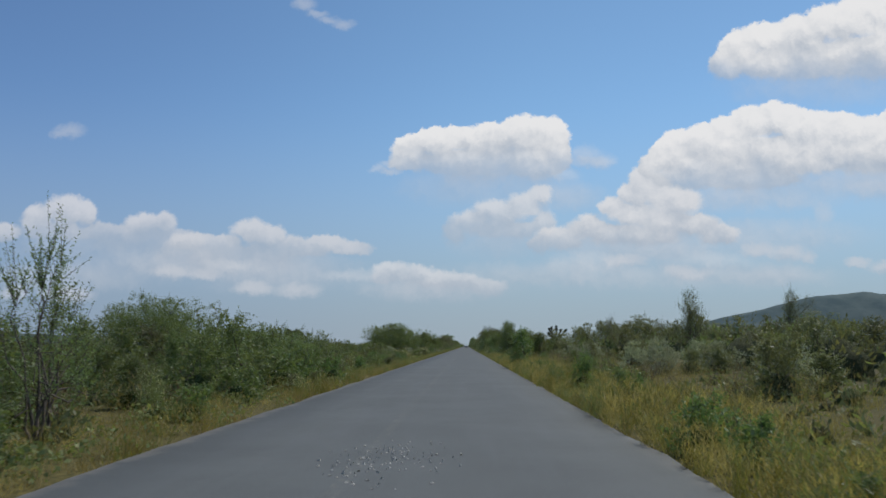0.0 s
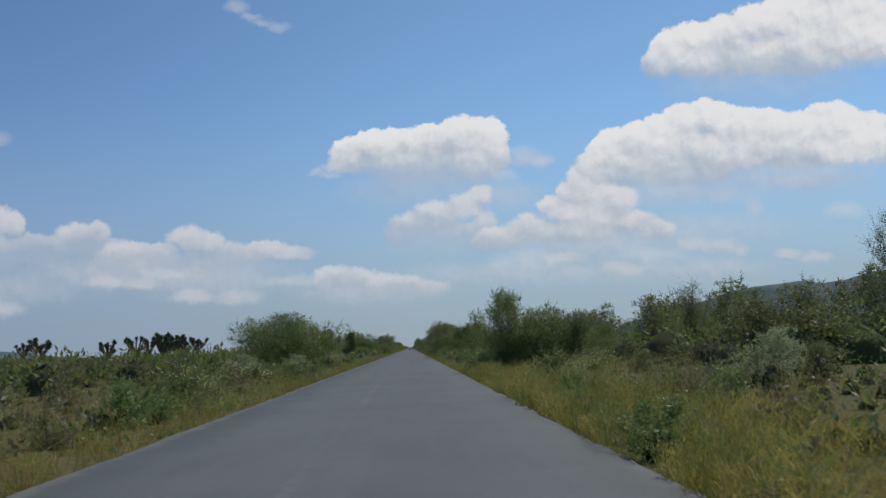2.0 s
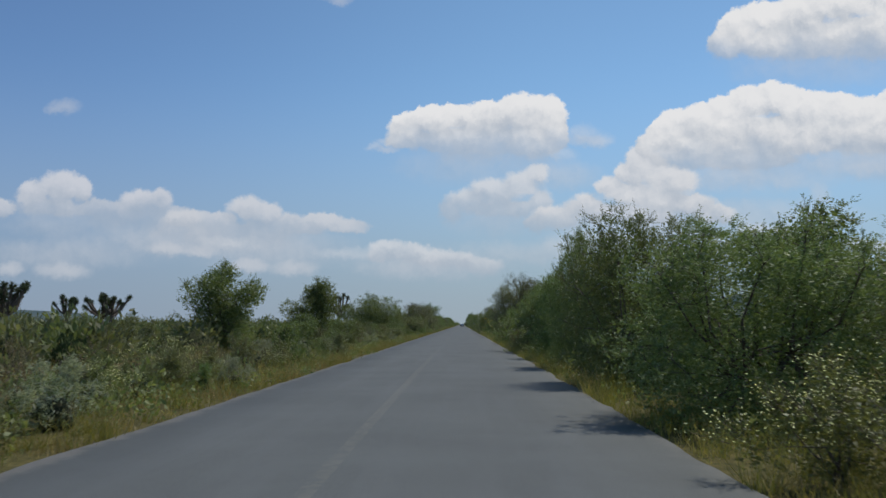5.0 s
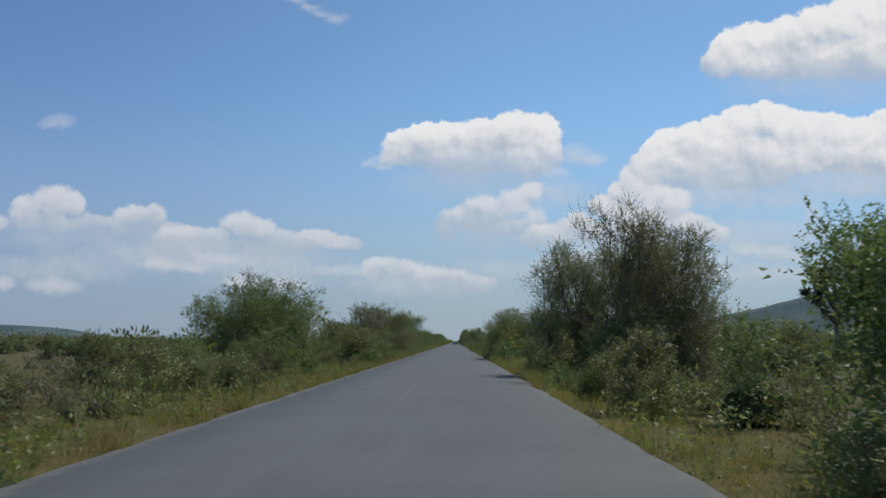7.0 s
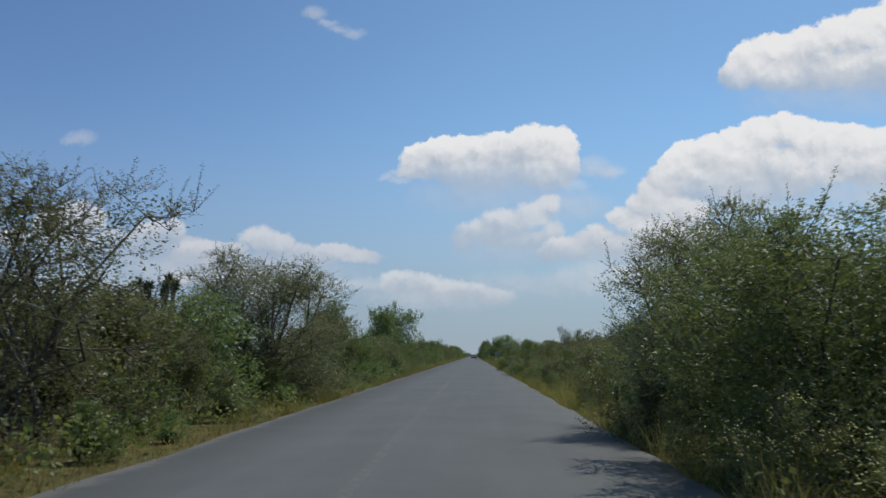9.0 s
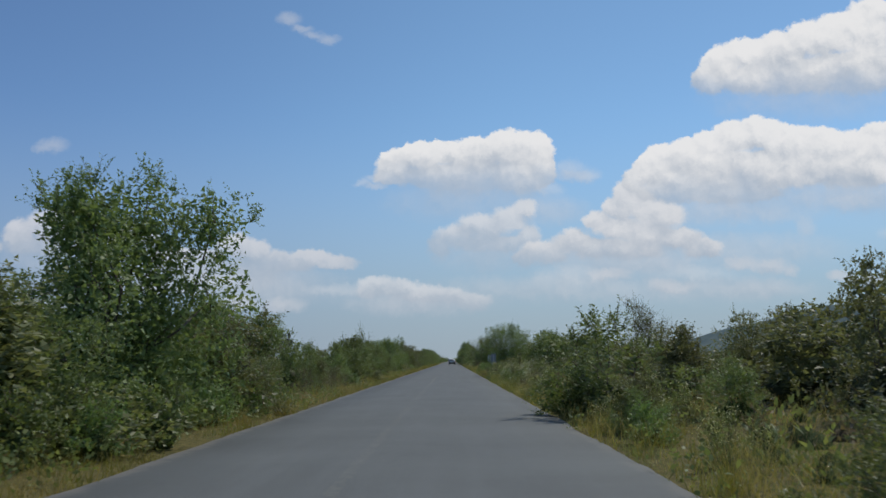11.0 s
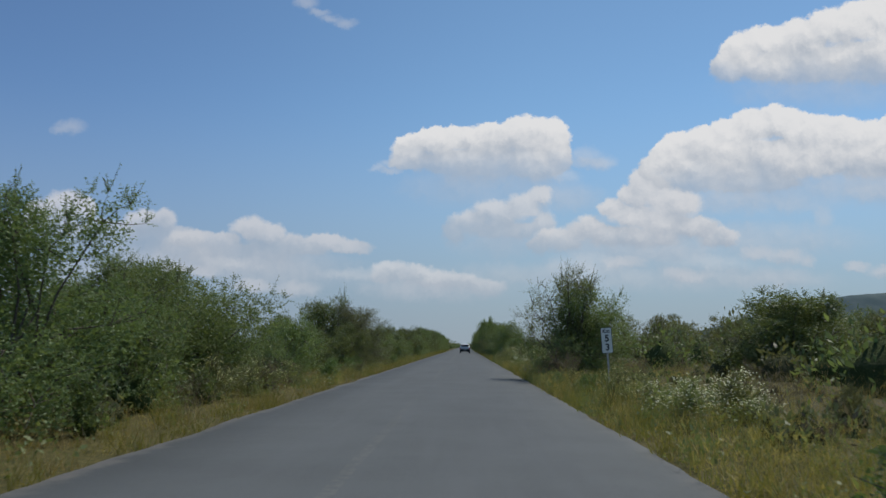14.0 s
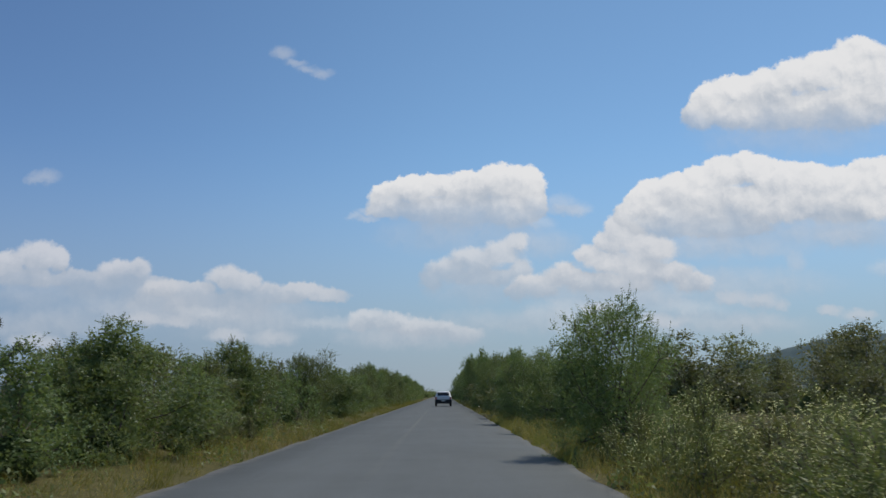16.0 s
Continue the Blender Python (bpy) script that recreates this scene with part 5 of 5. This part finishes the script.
tagged(new("verge_herbs", mesh_of("verge_herbs", *herbs([(3.15, 4.6, 0, 130, 4620, 0.6), (3.1, 4.6, 130, 300, 6600, 0.7), (3.15, 4.4, 300, 440, 4290, 0.5)], 21), WEED)), "low leafy herbs among the verge grass", "herbs", kind="stuff")
tagged(new("verge_herbs", mesh_of("verge_herbs", *herbs([(-4.8, -3.15, 0, 215, 20000, 0.45), (-4.9, -3.1, 215, 300, 4620, 0.8), (-5.2, -3.15, 300, 440, 4290, 0.5)], 22), WEED)), "low leafy herbs along the far verge", "herbs", kind="stuff")


# loose pale chips on a broken patch of the road
def chips(x0, x1, y0, y1, count, seed):
    rng = np.random.default_rng(seed)
    at = np.stack([rng.normal((x0 + x1) / 2, (x1 - x0) / 4, count), rng.normal((y0 + y1) / 2, (y1 - y0) / 4, count), np.full(count, 0.028)], 1)
    return tubes(at, at + np.array([0, 0, 0.014]) + rng.normal(size=(count, 3)) * 0.004, rng.uniform(0.006, 0.022, count), rng.uniform(0.003, 0.010, count), 5)


tagged(new("loose_gravel", mesh_of("loose_gravel", *chips(-0.7, 0.5, 7.6, 10.6, 170, 51), plain("pale_gravel", (0.42, 0.40, 0.36), 0.9))), "pale loose gravel on a broken patch of asphalt", "gravel", kind="stuff")


# ---- kilometre signs ----
def slab(bm, w, h, d, at=(0, 0, 0), bevel=0.0, segments=2, m=None):
    """A box w x d x h centred on at, with rounded upright edges where asked."""
    r = bmesh.ops.create_cube(bm, size=1.0, matrix=(m or Matrix()) @ Matrix.Translation(at) @ Matrix.Diagonal((w, d, h, 1)))
    if bevel:
        es = list({e for v in r["verts"] for e in v.link_edges})
        bmesh.ops.bevel(bm, geom=es, offset=bevel, segments=segments, affect="EDGES", profile=0.5)
    return r["verts"]


def rounded_plate(w, h, d, r):
    """A flat plate with rounded corners, standing upright and facing -y."""
    bm = bmesh.new()
    pts = []
    for cx, cz, a0 in ((w / 2 - r, h / 2 - r, 0), (-w / 2 + r, h / 2 - r, 90), (-w / 2 + r, -h / 2 + r, 180), (w / 2 - r, -h / 2 + r, 270)):
        for s in range(5):
            a = radians(a0 + s * 22.5)
            pts.append((cx + r * math.cos(a), cz + r * math.sin(a)))
    front = [bm.verts.new((x, 0, z)) for x, z in pts]
    rear = [bm.verts.new((x, d, z)) for x, z in pts]
    bm.faces.new(front), bm.faces.new(list(reversed(rear)))
    for i in range(len(pts)):
        j = (i + 1) % len(pts)
        bm.faces.new((front[j], front[i], rear[i], rear[j]))
    bmesh.ops.recalc_face_normals(bm, faces=bm.faces[:])
    return bm


def lettering(text, size, at, mat, parent, stretch=1.0, bold=0.012):
    cu = bpy.data.curves.new("letters", "FONT")
    cu.body, cu.size, cu.align_x, cu.align_y, cu.offset, cu.extrude = text, size, "CENTER", "CENTER", bold, 0.001
    tmp = bpy.data.objects.new("letters", cu)
    me = bpy.data.meshes.new_from_object(tmp)
    bpy.data.objects.remove(tmp)
    me.materials.append(mat)
    ob = under(new("letters", me), parent, "black painted characters")
    ob.matrix_basis = pose(*at, 90, 0, 0) @ Matrix.Diagonal((stretch, 1, 1, 1))
    return ob


ENAMEL = plain("white_sign_paint", (0.74, 0.75, 0.72), 0.45, vary=0.06)
INK = plain("black_sign_paint", (0.02, 0.02, 0.022), 0.5, vary=0.1)
ZINC = plain("galvanised_steel", (0.42, 0.43, 0.44), 0.55, 0.6, vary=0.2)


def sign_post(root, height, mat, y):
    bm = bmesh.new()
    slab(bm, 0.055, height + 0.3, 0.006, (0, y, (height - 0.3) / 2))
    for s in (-1, 1):
        slab(bm, 0.006, height + 0.3, 0.032, (s * 0.0245, y + 0.019, (height - 0.3) / 2))
    part("post", bm, mat, root, "grey galvanised steel channel")


def bolts(root, zs, y):
    for z in zs:
        bm = bmesh.new()
        bmesh.ops.create_cone(bm, cap_ends=True, segments=6, radius1=0.012, radius2=0.010, depth=0.012, matrix=pose(0, y, z, 90, 0, 0))
        part("bolt", bm, ZINC, root)


def kilometre_sign(x, y, lean, turn):
    root = tagged(new("kilometre_sign"), "white kilometre sign with black border, leaning on a steel post", "road sign", "kilometre signs")
    sign_post(root, 1.89, ZINC, 0.012)
    bm = rounded_plate(0.36, 0.82, 0.004, 0.035)
    bmesh.ops.translate(bm, verts=bm.verts[:], vec=(0, 0, 1.54))
    part("border", bm, INK, root, "black painted border")
    bm = rounded_plate(0.335, 0.795, 0.004, 0.028)
    bmesh.ops.translate(bm, verts=bm.verts[:], vec=(0, -0.004, 1.54))
    part("panel", bm, ENAMEL, root, "white enamelled face")
    lettering("Km", 0.165, (0, -0.006, 1.835), INK, root, 1.0, 0.004)
    lettering("5", 0.30, (0.01, -0.006, 1.60), INK, root, 1.0, 0.008)
    lettering("3", 0.30, (0.01, -0.006, 1.315), INK, root, 1.0, 0.008)
    bolts(root, (1.175, 1.905), -0.006)
    root.matrix_basis = pose(x, y, -0.07, 0, lean, turn)


def sign_from_behind(x, y, lean, turn):
    root = tagged(new("kilometre_sign"), "bare grey back of a kilometre sign beside a dark tree", "road sign", "kilometre signs")
    sign_post(root, 1.72, ZINC, -0.045)
    bm = rounded_plate(0.36, 0.82, 0.004, 0.035)
    bmesh.ops.translate(bm, verts=bm.verts[:], vec=(0, 0.004, 1.33))
    part("panel", bm, plain("bare_sign_sheet", (0.27, 0.28, 0.29), 0.55, 0.15, vary=0.12), root, "unpainted grey sheet")
    root.matrix_basis = pose(x, y, -0.07, 0, lean, turn)


kilometre_sign(5.46, 377.1, -4, 4)
sign_from_behind(3.85, 334.6, -4, 3)


# ---- the car ahead ----
def loft(sections):
    """A skin through rings of points (x, y, z), closed at both ends."""
    bm = bmesh.new()
    rings = [[bm.verts.new(p) for p in s] for s in sections]
    for a, b in zip(rings, rings[1:]):
        for i in range(len(a)):
            j = (i + 1) % len(a)
            bm.faces.new((a[i], a[j], b[j], b[i]))
    bm.faces.new(list(reversed(rings[0]))), bm.faces.new(rings[-1])
    bmesh.ops.recalc_face_normals(bm, faces=bm.faces[:])
    return bm


def car_ring(y, half, sill, belt, roof, roof_half):
    side = [(half * 0.94, sill), (half, sill + 0.18), (half, belt - 0.08), (half * 0.97, belt), (roof_half + 0.03, roof - 0.08), (roof_half - 0.08, roof)]
    return [(x, y, z) for x, z in side] + [(-x, y, z) for x, z in reversed(side)]


def hatchback(x, y):
    paint = plain("white_car_paint", (0.72, 0.73, 0.74), 0.3, vary=0.03)
    black = plain("black_plastic", (0.025, 0.026, 0.028), 0.6)
    rubber = plain("tyre_rubber", (0.02, 0.02, 0.02), 0.85)
    red = plain("red_lamp_glass", (0.35, 0.012, 0.010), 0.25)
    glass = plain("dark_car_glass", (0.02, 0.024, 0.028), 0.08)
    root = tagged(new("hatchback_car"), "white hatchback with dark lower bumper on the road ahead", "car")
    bm = loft([car_ring(0.0, 0.80, 0.42, 0.92, 0.98, 0.70), car_ring(0.06, 0.83, 0.34, 0.95, 1.06, 0.66), car_ring(0.38, 0.83, 0.28, 0.96, 1.42, 0.62), car_ring(0.9, 0.83, 0.26, 0.96, 1.47, 0.62),
               car_ring(1.9, 0.83, 0.26, 0.95, 1.46, 0.60), car_ring(2.75, 0.83, 0.26, 0.94, 1.02, 0.64), car_ring(3.6, 0.80, 0.28, 0.86, 0.90, 0.66), car_ring(3.85, 0.70, 0.36, 0.70, 0.72, 0.6)])
    bmesh.ops.bevel(bm, geom=bm.edges[:], offset=0.02, segments=1, affect="EDGES")
    part("body", bm, paint, root, smooth=True)
    bm = bmesh.new()
    slab(bm, 1.16, 0.42, 0.03, bevel=0.012, m=Matrix.Translation((0, 0.185, 1.215)) @ Matrix.Rotation(radians(-41.6), 4, "X"))
    part("rear_window", bm, glass, root, "dark tinted rear glass")
    bm = bmesh.new()
    slab(bm, 1.67, 0.40, 0.20, (0, 0.02, 0.48), bevel=0.05)
    part("bumper", bm, black, root, "black plastic bumper")
    bm = bmesh.new()
    slab(bm, 0.42, 0.11, 0.01, (0, -0.085, 0.56), bevel=0.003)
    part("number_plate", bm, plain("plate_white", (0.6, 0.6, 0.58), 0.5), root, "pale plate with unreadable bar")
    for s in (-1, 1):
        bm = bmesh.new()
        slab(bm, 0.16, 0.22, 0.05, (s * 0.72, 0.015, 0.80), bevel=0.015)
        part("tail_light", bm, red, root, "red tail light")
        bm = bmesh.new()
        slab(bm, 0.16, 0.13, 0.09, (s * 0.93, 2.35, 1.0), bevel=0.03)
        part("mirror", bm, black, root, "dark door mirror")
        bm = bmesh.new()
        slab(bm, 0.02, 0.30, 1.7, (s * 0.735, 1.45, 1.18), bevel=0.008, m=Matrix.Translation((0, 0, 0)))
        part("side_window", bm, glass, root, "dark side glass")
        for wy in (0.62, 3.1):
            bm = bmesh.new()
            bmesh.ops.create_cone(bm, cap_ends=True, segments=24, radius1=0.29, radius2=0.29, depth=0.18, matrix=Matrix.Translation((s * 0.73, wy, 0.29)) @ Matrix.Rotation(radians(90), 4, "Y"))
            bmesh.ops.bevel(bm, geom=[e for e in bm.edges if len(e.link_faces) == 2 and any(len(f.verts) > 4 for f in e.link_faces)], offset=0.03, segments=2, affect="EDGES")
            wheel = part("wheel", bm, rubber, root, "black rubber tyre")
            bm = bmesh.new()
            bmesh.ops.create_cone(bm, cap_ends=True, segments=20, radius1=0.18, radius2=0.16, depth=0.02, matrix=Matrix.Translation((s * 0.826, wy, 0.29)) @ Matrix.Rotation(radians(90 * s), 4, "Y"))
            part("rim", bm, ZINC, wheel, "grey steel rim")
    root.matrix_basis = pose(x, y, 0.028, 0, 0, 0)


hatchback(0.8, 484)
